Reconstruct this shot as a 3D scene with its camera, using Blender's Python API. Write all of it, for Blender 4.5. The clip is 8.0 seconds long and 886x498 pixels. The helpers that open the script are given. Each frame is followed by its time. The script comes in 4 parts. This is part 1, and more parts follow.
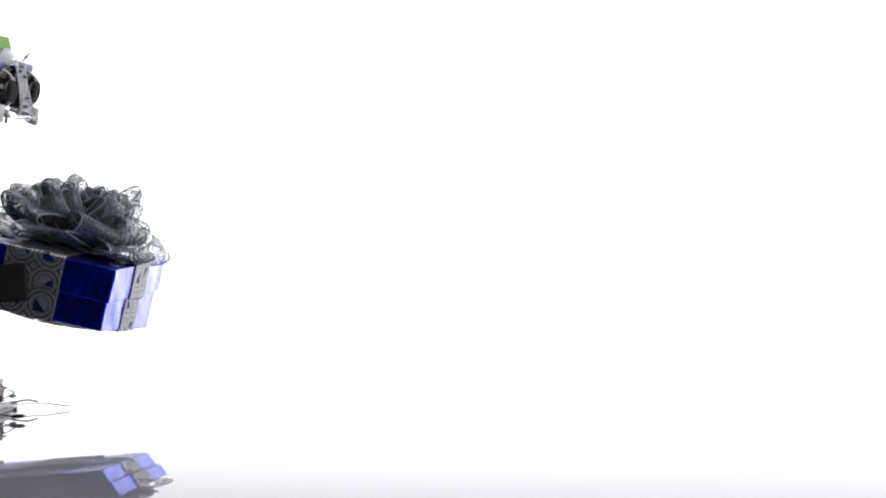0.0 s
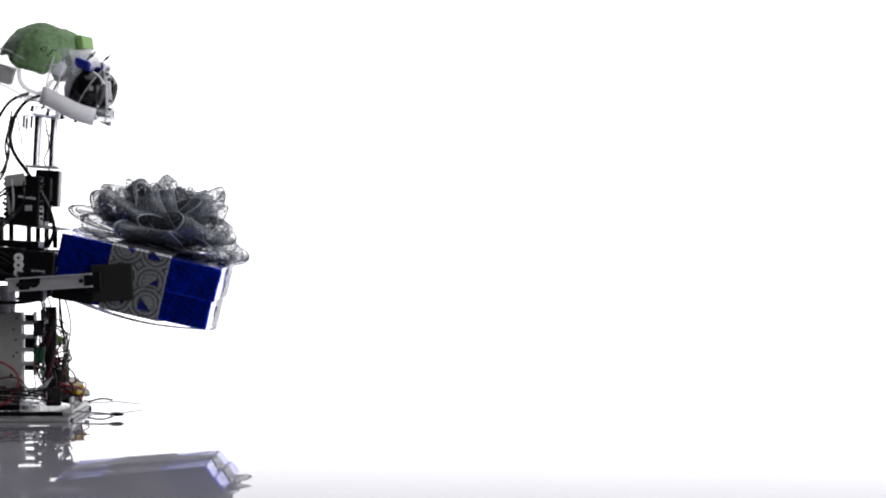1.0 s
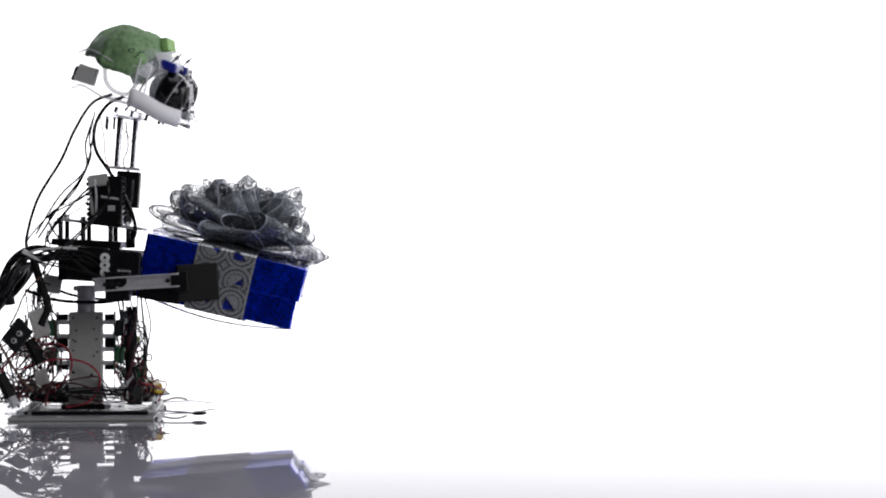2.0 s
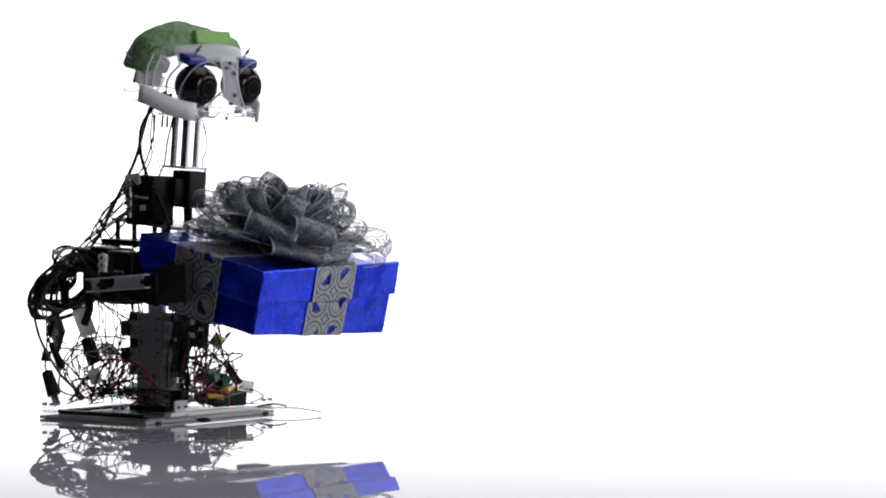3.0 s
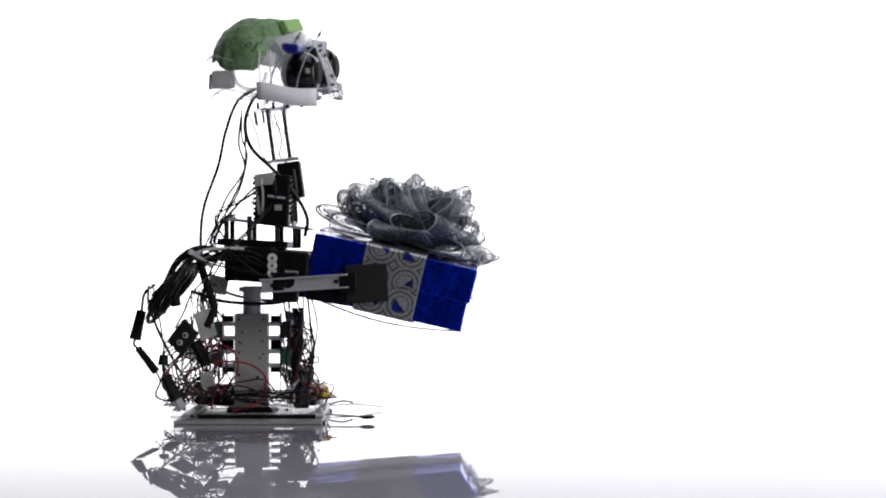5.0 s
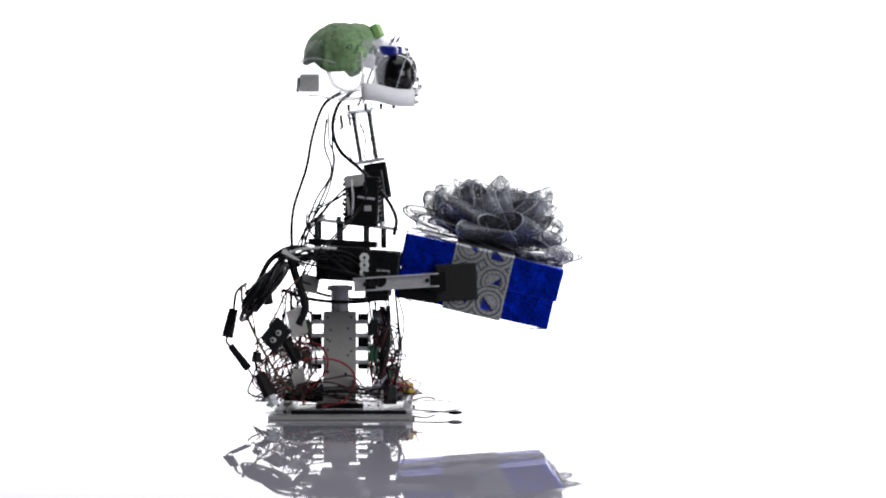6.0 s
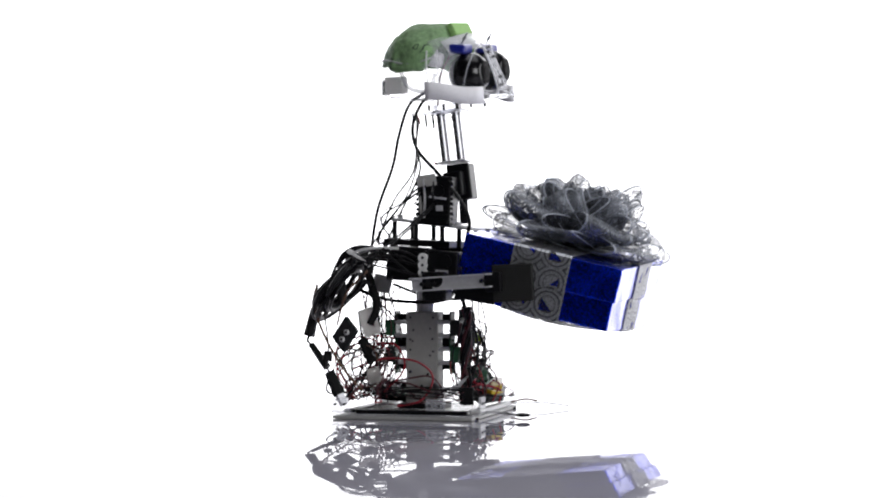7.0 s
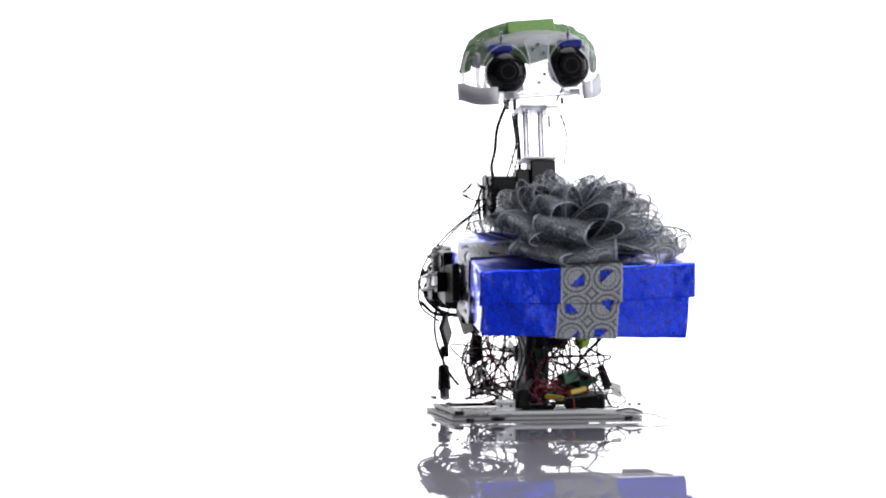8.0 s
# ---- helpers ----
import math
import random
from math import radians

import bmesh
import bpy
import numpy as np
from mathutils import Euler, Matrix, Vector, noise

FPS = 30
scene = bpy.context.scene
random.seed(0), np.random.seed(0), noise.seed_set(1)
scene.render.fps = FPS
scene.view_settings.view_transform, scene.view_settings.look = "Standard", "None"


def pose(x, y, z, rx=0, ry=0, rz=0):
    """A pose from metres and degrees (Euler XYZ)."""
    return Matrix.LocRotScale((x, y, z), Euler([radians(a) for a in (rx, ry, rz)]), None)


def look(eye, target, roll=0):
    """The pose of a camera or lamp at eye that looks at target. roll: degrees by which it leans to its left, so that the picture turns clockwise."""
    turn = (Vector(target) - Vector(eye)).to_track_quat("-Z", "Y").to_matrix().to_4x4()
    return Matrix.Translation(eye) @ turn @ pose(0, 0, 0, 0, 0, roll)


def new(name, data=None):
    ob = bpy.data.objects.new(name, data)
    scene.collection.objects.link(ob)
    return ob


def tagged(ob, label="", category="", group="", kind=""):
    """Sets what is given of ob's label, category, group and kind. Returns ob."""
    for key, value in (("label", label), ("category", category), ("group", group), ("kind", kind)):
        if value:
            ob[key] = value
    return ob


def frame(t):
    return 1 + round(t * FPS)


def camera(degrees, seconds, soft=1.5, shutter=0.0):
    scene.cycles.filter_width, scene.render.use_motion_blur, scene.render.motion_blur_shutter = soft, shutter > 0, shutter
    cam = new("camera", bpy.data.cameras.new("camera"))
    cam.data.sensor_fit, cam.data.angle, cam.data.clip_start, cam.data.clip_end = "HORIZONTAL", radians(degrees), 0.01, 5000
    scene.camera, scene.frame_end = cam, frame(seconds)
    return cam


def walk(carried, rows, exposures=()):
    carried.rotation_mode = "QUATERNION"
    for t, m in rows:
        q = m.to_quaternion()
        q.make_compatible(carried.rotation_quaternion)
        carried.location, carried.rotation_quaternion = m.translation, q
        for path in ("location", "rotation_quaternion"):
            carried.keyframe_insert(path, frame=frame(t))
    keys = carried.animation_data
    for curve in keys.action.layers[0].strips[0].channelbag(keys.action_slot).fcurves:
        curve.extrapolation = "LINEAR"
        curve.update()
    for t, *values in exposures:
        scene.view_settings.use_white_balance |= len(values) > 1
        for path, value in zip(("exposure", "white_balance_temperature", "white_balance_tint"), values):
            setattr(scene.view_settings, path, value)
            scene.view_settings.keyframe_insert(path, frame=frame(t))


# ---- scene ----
# ---- camera ----
cam = camera(2 * math.degrees(math.atan(784 / 4200)), 8.0, soft=2.1)
EYE = (0.0, -2.2, 0.2242)
STAND = look(EYE, (0.0, 0.8, EYE[2] - 3.0 * 18.4 / 4200))
walk(cam, [(0, STAND), (8, STAND)], exposures=[(0, 0.0), (5.2, 0.0), (6.3, 0.35), (8, 0.35)])

# ---- light: a dim studio with a self-glowing white backdrop, a softbox overhead and one to the side ----
world = bpy.data.worlds.new("studio_air")
world.use_nodes = True
world.node_tree.nodes["Background"].inputs[0].default_value = (0.5, 0.5, 0.56, 1)
world.node_tree.nodes["Background"].inputs[1].default_value = 0.1
scene.world = world


def softbox(name, eye, target, width, height, watts, tone=(1, 1, 1)):
    data = bpy.data.lights.new(name, "AREA")
    data.shape, data.size, data.size_y, data.energy, data.color = "RECTANGLE", width, height, watts, tone
    ob = new(name, data)
    ob.matrix_world = look(eye, target)
    return ob


softbox("softbox_overhead", (0.2, 0.9, 2.3), (0.0, 0.8, 0.0), 2.0, 1.6, 15, (0.95, 0.96, 1.0))
softbox("softbox_side", (2.5, 0.75, 0.75), (0.0, 0.6, 0.25), 1.7, 1.4, 22, (0.96, 0.97, 1.0))
softbox("softbox_front", (1.75, -1.75, 0.95), (0.0, 0.8, 0.25), 1.3, 1.3, 31, (0.96, 0.97, 1.0))

# ---- materials ----


def mat(name, base, rough=0.5, metal=0.0, vary=0.15, grain=60.0, bump=0.0, coat=0.0, spec=0.5, fleck=None):
    """A surface whose colour and gloss vary at two scales, with fine relief."""
    m = bpy.data.materials.new(name)
    m.use_nodes = True
    nt = m.node_tree
    b = nt.nodes["Principled BSDF"]
    b.inputs["Metallic"].default_value = metal
    b.inputs["Specular IOR Level"].default_value = spec
    b.inputs["Coat Weight"].default_value = coat
    b.inputs["Coat Roughness"].default_value = 0.06
    co = nt.nodes.new("ShaderNodeTexCoord")
    big, small = nt.nodes.new("ShaderNodeTexNoise"), nt.nodes.new("ShaderNodeTexNoise")
    big.inputs["Scale"].default_value, small.inputs["Scale"].default_value = grain * 0.2, grain * 4
    small.inputs["Detail"].default_value = 6
    for n in (big, small):
        nt.links.new(co.outputs["Object"], n.inputs["Vector"])
    mix = nt.nodes.new("ShaderNodeMath")
    mix.operation = "ADD"
    nt.links.new(big.outputs["Fac"], mix.inputs[0])
    nt.links.new(small.outputs["Fac"], mix.inputs[1])
    ramp = nt.nodes.new("ShaderNodeMapRange")
    ramp.inputs["From Min"].default_value, ramp.inputs["From Max"].default_value = 0.6, 1.4
    nt.links.new(mix.outputs[0], ramp.inputs["Value"])
    tone = nt.nodes.new("ShaderNodeMix")
    tone.data_type = "RGBA"
    lo = [c * (1 - vary) for c in base]
    hi = list(fleck) if fleck else [min(1, c * (1 + vary)) for c in base]
    tone.inputs["A"].default_value, tone.inputs["B"].default_value = (*lo, 1), (*hi, 1)
    nt.links.new(ramp.outputs["Result"], tone.inputs["Factor"])
    nt.links.new(tone.outputs["Result"], b.inputs["Base Color"])
    gloss = nt.nodes.new("ShaderNodeMapRange")
    gloss.inputs["To Min"].default_value, gloss.inputs["To Max"].default_value = rough * 0.85, min(1, rough * 1.2)
    nt.links.new(big.outputs["Fac"], gloss.inputs["Value"])
    nt.links.new(gloss.outputs["Result"], b.inputs["Roughness"])
    if bump:
        bn = nt.nodes.new("ShaderNodeBump")
        bn.inputs["Strength"].default_value, bn.inputs["Distance"].default_value = bump, 0.001
        nt.links.new(small.outputs["Fac"], bn.inputs["Height"])
        nt.links.new(bn.outputs["Normal"], b.inputs["Normal"])
    return m


def clear(name, tint, rough):
    m = bpy.data.materials.new(name)
    m.use_nodes = True
    b = m.node_tree.nodes["Principled BSDF"]
    b.inputs["Base Color"].default_value = (*tint, 1)
    b.inputs["Transmission Weight"].default_value = 1
    b.inputs["Roughness"].default_value = rough
    b.inputs["IOR"].default_value = 1.42
    return m


def thin_sheet(name, base):
    """Thin white plastic or paper that lets some of the light through."""
    m = mat(name, base, 0.5, vary=0.08, bump=0.2)
    nt = m.node_tree
    b, out = nt.nodes["Principled BSDF"], nt.nodes["Material Output"]
    glow, blend = nt.nodes.new("ShaderNodeBsdfTranslucent"), nt.nodes.new("ShaderNodeMixShader")
    nt.links.new(b.inputs["Base Color"].links[0].from_socket, glow.inputs["Color"])
    blend.inputs[0].default_value = 0.8
    nt.links.new(b.outputs[0], blend.inputs[1])
    nt.links.new(glow.outputs[0], blend.inputs[2])
    nt.links.new(blend.outputs[0], out.inputs["Surface"])
    return m


def cap_material():
    """Crumpled green cloth with dark seams and creases."""
    m = mat("green_cloth", (0.21, 0.35, 0.165), 0.75, vary=0.45, grain=45, bump=0.9)
    nt = m.node_tree
    b = nt.nodes["Principled BSDF"]
    co, crease, patch = nt.nodes.new("ShaderNodeTexCoord"), nt.nodes.new("ShaderNodeTexNoise"), nt.nodes.new("ShaderNodeTexNoise")
    for n, scale, detail in ((crease, 26, 3), (patch, 17, 1)):
        n.inputs["Scale"].default_value, n.inputs["Detail"].default_value = scale, detail
        nt.links.new(co.outputs["Object"], n.inputs["Vector"])
    crease.inputs["Distortion"].default_value = 1.2
    steps = []
    for kind, source, value in (("SUBTRACT", crease.outputs["Fac"], 0.5), ("ABSOLUTE", None, 0), ("LESS_THAN", None, 0.011)):
        n = nt.nodes.new("ShaderNodeMath")
        n.operation, n.inputs[1].default_value = kind, value
        nt.links.new(source or steps[-1].outputs[0], n.inputs[0])
        steps.append(n)
    where, both = nt.nodes.new("ShaderNodeMath"), nt.nodes.new("ShaderNodeMath")
    where.operation, where.inputs[1].default_value, both.operation = "GREATER_THAN", 0.52, "MULTIPLY"
    nt.links.new(patch.outputs["Fac"], where.inputs[0])
    nt.links.new(steps[-1].outputs[0], both.inputs[0])
    nt.links.new(where.outputs[0], both.inputs[1])
    tone = nt.nodes.new("ShaderNodeMix")
    tone.data_type = "RGBA"
    tone.inputs["B"].default_value = (0.03, 0.05, 0.03, 1)
    nt.links.new(b.inputs["Base Color"].links[0].from_socket, tone.inputs["A"])
    nt.links.new(both.outputs[0], tone.inputs["Factor"])
    nt.links.new(tone.outputs["Result"], b.inputs["Base Color"])
    return m


def foil_material():
    """Blue holographic gift foil: crinkled metal film under a clear gloss."""
    m = mat("blue_foil", (0.003, 0.042, 1.0), rough=0.3, metal=1.0, vary=0.25, grain=30, coat=0.6, spec=0.3)
    nt = m.node_tree
    b = nt.nodes["Principled BSDF"]
    co = nt.nodes.new("ShaderNodeTexCoord")
    cells = nt.nodes.new("ShaderNodeTexVoronoi")
    cells.inputs["Scale"].default_value = 540
    crease = nt.nodes.new("ShaderNodeTexNoise")
    crease.inputs["Scale"].default_value, crease.inputs["Detail"].default_value = 14, 3
    for n in (cells, crease):
        nt.links.new(co.outputs["Object"], n.inputs["Vector"])
    fine, wide = nt.nodes.new("ShaderNodeBump"), nt.nodes.new("ShaderNodeBump")
    fine.inputs["Strength"].default_value, fine.inputs["Distance"].default_value = 0.45, 0.0004
    wide.inputs["Strength"].default_value, wide.inputs["Distance"].default_value = 0.35, 0.012
    nt.links.new(cells.outputs["Distance"], fine.inputs["Height"])
    nt.links.new(crease.outputs["Fac"], wide.inputs["Height"])
    nt.links.new(wide.outputs["Normal"], fine.inputs["Normal"])
    nt.links.new(fine.outputs["Normal"], b.inputs["Normal"])
    nt.links.new(wide.outputs["Normal"], b.inputs["Coat Normal"])
    b.inputs["Coat IOR"].default_value = 1.75
    facing, gloss = nt.nodes.new("ShaderNodeLayerWeight"), nt.nodes.new("ShaderNodeMapRange")
    for socket, value in (("From Min", 0.5), ("From Max", 0.88), ("To Min", 0.3), ("To Max", 1.0)):
        gloss.inputs[socket].default_value = value
    nt.links.new(facing.outputs["Facing"], gloss.inputs["Value"])
    nt.links.new(gloss.outputs["Result"], b.inputs["Coat Weight"])
    old = b.inputs["Base Color"].links[0].from_socket
    gain = nt.nodes.new("ShaderNodeMapRange")
    gain.inputs["To Min"].default_value, gain.inputs["To Max"].default_value = 0.4, 1.45
    sep = nt.nodes.new("ShaderNodeSeparateColor")
    nt.links.new(cells.outputs["Color"], sep.inputs[0])
    nt.links.new(sep.outputs[0], gain.inputs["Value"])
    mul = nt.nodes.new("ShaderNodeVectorMath")
    mul.operation = "SCALE"
    nt.links.new(old, mul.inputs[0])
    nt.links.new(gain.outputs["Result"], mul.inputs["Scale"])
    nt.links.new(mul.outputs[0], b.inputs["Base Color"])
    return m


def ribbon_material(name, veil, base, body, sheer=False):
    """Sheer grey ribbon with printed silver rings; veil: how much shows between the threads."""
    m = bpy.data.materials.new(name)
    m.use_nodes = True
    nt = m.node_tree
    b, out = nt.nodes["Principled BSDF"], nt.nodes["Material Output"]

    def op(kind, a, c=None):
        n = nt.nodes.new("ShaderNodeMath")
        n.operation = kind
        for i, v in enumerate((a, c)):
            if v is None:
                continue
            if isinstance(v, (int, float)):
                n.inputs[i].default_value = v
            else:
                nt.links.new(v, n.inputs[i])
        return n.outputs[0]

    uv = nt.nodes.new("ShaderNodeUVMap")
    split = nt.nodes.new("ShaderNodeSeparateXYZ")
    nt.links.new(uv.outputs["UV"], split.inputs[0])
    u, v = op("DIVIDE", split.outputs[0], 0.036), op("DIVIDE", split.outputs[1], 0.036)
    odd = op("MODULO", op("ADD", op("FLOOR", op("ADD", u, 100.0)), op("FLOOR", op("ADD", v, 100.0))), 2.0)
    side = op("SUBTRACT", op("MULTIPLY", odd, 2.0), 1.0)
    a, c = op("SUBTRACT", op("FRACT", u), 0.5), op("SUBTRACT", op("FRACT", v), 0.5)
    turn = op("SUBTRACT", op("MULTIPLY", op("MODULO", op("FLOOR", op("ADD", v, 100.0)), 2.0), 2.0), 1.0)
    a1, c1 = op("MULTIPLY", a, turn), op("MULTIPLY", c, side)
    tilt = op("ADD", op("MULTIPLY", a1, 0.72), op("MULTIPLY", c1, 0.7))
    cross = op("ABSOLUTE", op("SUBTRACT", op("MULTIPLY", a1, 0.7), op("MULTIPLY", c1, 0.72)))
    far = op("SQRT", op("ADD", op("MULTIPLY", a, a), op("MULTIPLY", c, c)))
    wave = op("SINE", op("ADD", op("MULTIPLY", far, 40.0), 0.2))
    core = op("MULTIPLY", op("LESS_THAN", far, 0.27), op("GREATER_THAN", tilt, 0.0))
    gap = op("MULTIPLY", op("LESS_THAN", tilt, -0.02), op("LESS_THAN", cross, op("ADD", 0.31, op("MULTIPLY", tilt, 0.85))))
    ring = op("MULTIPLY", op("MAXIMUM", op("GREATER_THAN", wave, -0.4), core), op("SUBTRACT", 1.0, gap))
    grit = nt.nodes.new("ShaderNodeTexNoise")
    grit.inputs["Scale"].default_value = 620
    nt.links.new(uv.outputs["UV"], grit.inputs["Vector"])
    tone = nt.nodes.new("ShaderNodeMix")
    tone.data_type = "RGBA"
    tone.inputs["A"].default_value = (*[x * (0.1 if sheer else 0.3) for x in base], 1)
    tone.inputs["B"].default_value = (*[x * 1.3 for x in base], 1)
    bright = ring
    glint = op("MULTIPLY", op("SUBTRACT", grit.outputs["Fac"], 0.22), 1.9)
    nt.links.new(op("ADD", op("MULTIPLY", bright, glint), op("MULTIPLY", glint, 0.3 if sheer else 0.0)), tone.inputs["Factor"])
    hem = op("GREATER_THAN", op("ABSOLUTE", op("SUBTRACT", split.outputs[1], 0.036)), 0.0335)
    edge = nt.nodes.new("ShaderNodeMix")
    edge.data_type = "RGBA"
    edge.inputs["B"].default_value = (*[x * 1.15 for x in base], 1)
    nt.links.new(tone.outputs["Result"], edge.inputs["A"])
    nt.links.new(op("MULTIPLY", hem, op("GREATER_THAN", grit.outputs["Fac"], 0.47)), edge.inputs["Factor"])
    nt.links.new(edge.outputs["Result"], b.inputs["Base Color"])
    b.inputs["Roughness"].default_value, b.inputs["Metallic"].default_value = 0.42, 0.35 if sheer else 0.8
    b.inputs["Specular IOR Level"].default_value = 0.3
    open_part = op("MULTIPLY", gap, op("SUBTRACT", 1.0, hem))
    seen = op("SUBTRACT", 1.0, op("MULTIPLY", open_part, veil))
    if sheer:
        line = op("SUBTRACT", 1.0, ring)
        seen = op("ADD", op("SUBTRACT", op("MULTIPLY", line, 0.75), op("MULTIPLY", gap, 0.34)), 0.38)
    seen = op("MULTIPLY", seen, op("ADD", op("MULTIPLY", op("GREATER_THAN", grit.outputs["Fac"], 0.42), 0.3), body - 0.3 + 0.05))
    nt.links.new(op("MAXIMUM", seen, op("MULTIPLY", hem, 0.95)), b.inputs["Alpha"])
    bn = nt.nodes.new("ShaderNodeBump")
    bn.inputs["Strength"].default_value, bn.inputs["Distance"].default_value = 0.5, 0.0006
    nt.links.new(grit.outputs["Fac"], bn.inputs["Height"])
    nt.links.new(bn.outputs["Normal"], b.inputs["Normal"])
    return m


M_FOIL = foil_material()
M_BAND = ribbon_material("printed_ribbon", 0.92, (0.5, 0.51, 0.54), 0.9)
M_BOW = ribbon_material("sheer_bow_ribbon", 0.55, (0.46, 0.485, 0.545), 0.7, True)
M_BLACK = mat("black_plastic", (0.004, 0.004, 0.005), 0.36, vary=0.3, bump=0.15, spec=0.2)
M_GLOSS = mat("gloss_black", (0.004, 0.004, 0.005), 0.18, vary=0.2, coat=0.1, spec=0.35)
M_LENS = mat("dark_lens", (0.004, 0.004, 0.005), 0.5, vary=0.2, spec=0.05)
M_RUBBER = mat("black_rubber", (0.009, 0.0085, 0.009), 0.6, vary=0.3, spec=0.25)
M_PAD = mat("dark_grey_pad", (0.015, 0.015, 0.0145), 0.6, vary=0.2, bump=0.2, spec=0.25)
M_ALU = mat("brushed_aluminium", (0.7, 0.7, 0.72), 0.42, metal=0.5, vary=0.12, bump=0.1)
M_GREY = mat("painted_column_grey", (0.42, 0.415, 0.4), 0.45, vary=0.1, bump=0.1)
M_WHITE = mat("white_foam", (0.86, 0.85, 0.88), 0.7, vary=0.07, bump=0.3)
M_PALE = mat("pale_plastic", (0.75, 0.75, 0.74), 0.45, vary=0.08)
M_CAP = cap_material()
M_LIME = mat("light_green_foam", (0.29, 0.5, 0.17), 0.8, vary=0.12, grain=60, bump=0.4)
M_BLUE = mat("blue_servo_plastic", (0.01, 0.018, 0.26), 0.3, vary=0.3)
M_PCB = mat("green_circuit_board", (0.02, 0.1, 0.045), 0.45, vary=0.4, grain=150)
M_DARKPCB = mat("black_circuit_board", (0.015, 0.018, 0.018), 0.45, vary=0.4, grain=150)
M_YELLOW = mat("yellow_plastic", (0.6, 0.42, 0.03), 0.4)
M_LIMEPL = mat("lime_plastic", (0.35, 0.5, 0.04), 0.4)
M_RED = mat("red_wire", (0.32, 0.015, 0.03), 0.45)
M_MAROON = mat("maroon_wire", (0.075, 0.012, 0.018), 0.45)
M_BROWN = mat("brown_wire", (0.1, 0.05, 0.028), 0.5)
M_WIRE = mat("black_wire", (0.007, 0.007, 0.008), 0.42, spec=0.25)
M_GREYWIRE = mat("grey_wire", (0.4, 0.4, 0.42), 0.5)
M_STEEL = mat("steel", (0.45, 0.45, 0.47), 0.3, metal=1.0)
M_SCREW = mat("dark_screw", (0.03, 0.03, 0.032), 0.35, metal=0.6)
M_CLEAR = clear("clear_acrylic", (0.93, 0.94, 0.98), 0.04)
M_FILM = mat("clear_film", (0.86, 0.87, 0.93), 0.12, vary=0.03)
M_FILM.node_tree.nodes["Principled BSDF"].inputs["Alpha"].default_value = 0.24
M_THIN = mat("thin_clear_film", (0.8, 0.81, 0.88), 0.1, vary=0.03)
M_THIN.node_tree.nodes["Principled BSDF"].inputs["Alpha"].default_value = 0.13
M_MILK = mat("milky_film", (0.92, 0.92, 0.95), 0.3, vary=0.03)
M_MILK.node_tree.nodes["Principled BSDF"].inputs["Alpha"].default_value = 0.42
M_PAPER = thin_sheet("thin_white_plastic", (0.86, 0.85, 0.83))
M_RAIL = mat("polished_rail", (0.5, 0.5, 0.53), 0.25, metal=1.0, vary=0.1)
M_FROST = clear("frosted_acrylic", (0.86, 0.87, 0.92), 0.3)
M_WALL = mat("studio_wall_paint", (0.03, 0.03, 0.032), 0.8, grain=3, vary=0.08, bump=0.1)
M_FLOOR = mat("studio_floor_paint", (0.05, 0.05, 0.053), 0.6, grain=4, vary=0.12, bump=0.1)


def sheet_material():
    m = mat("polished_white_acrylic", (0.4, 0.39, 0.45), 0.015, vary=0.02, grain=3, spec=0.5)
    m.node_tree.nodes["Principled BSDF"].inputs["IOR"].default_value = 1.5
    return m


M_SHEET = sheet_material()
# emission makes the backdrop itself glow, in place of lamps aimed at it
M_GLOW = bpy.data.materials.new("glowing_white_backdrop")
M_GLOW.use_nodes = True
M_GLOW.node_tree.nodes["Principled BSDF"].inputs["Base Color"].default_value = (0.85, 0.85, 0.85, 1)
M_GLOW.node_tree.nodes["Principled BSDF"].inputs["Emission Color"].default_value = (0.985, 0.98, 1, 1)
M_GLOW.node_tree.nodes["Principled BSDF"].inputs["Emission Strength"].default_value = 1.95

# ---- mesh tools ----


def bake(name, bm, material, parent=None, label="", smooth=False):
    me = bpy.data.meshes.new(name)
    bmesh.ops.recalc_face_normals(bm, faces=bm.faces)
    bm.to_mesh(me)
    bm.free()
    for m in material if isinstance(material, (list, tuple)) else [material]:
        me.materials.append(m)
    if smooth:
        me.polygons.foreach_set("use_smooth", [True] * len(me.polygons))
    ob = new(name, me)
    if parent is not None:
        ob.parent = parent
    return tagged(ob, label)


def part(name, bm, material, parent, label="", smooth=False):
    return bake(name, bm, material, parent, label, smooth)


def block(size, at=(0, 0, 0), turn=(0, 0, 0), bevel=0.0, bm=None):
    """A box with eased edges, added to bm."""
    bm = bm or bmesh.new()
    made = bmesh.ops.create_cube(bm, size=1)["verts"]
    m = pose(*at, *turn) @ Matrix.Diagonal((*size, 1))
    bmesh.ops.transform(bm, matrix=m, verts=made)
    if bevel:
        edges = list({e for v in made for e in v.link_edges})
        bmesh.ops.bevel(bm, geom=edges, offset=bevel, segments=2, affect="EDGES", profile=0.5)
    return bm


def rod(p, q, r, bm=None, n=12, r2=None):
    bm = bm or bmesh.new()
    p, q = Vector(p), Vector(q)
    made = bmesh.ops.create_cone(bm, cap_ends=True, segments=n, radius1=r, radius2=r if r2 is None else r2, depth=(q - p).length)["verts"]
    turn = (q - p).to_track_quat("Z", "Y").to_matrix().to_4x4()
    bmesh.ops.transform(bm, matrix=Matrix.Translation((p + q) / 2) @ turn, verts=made)
    return bm


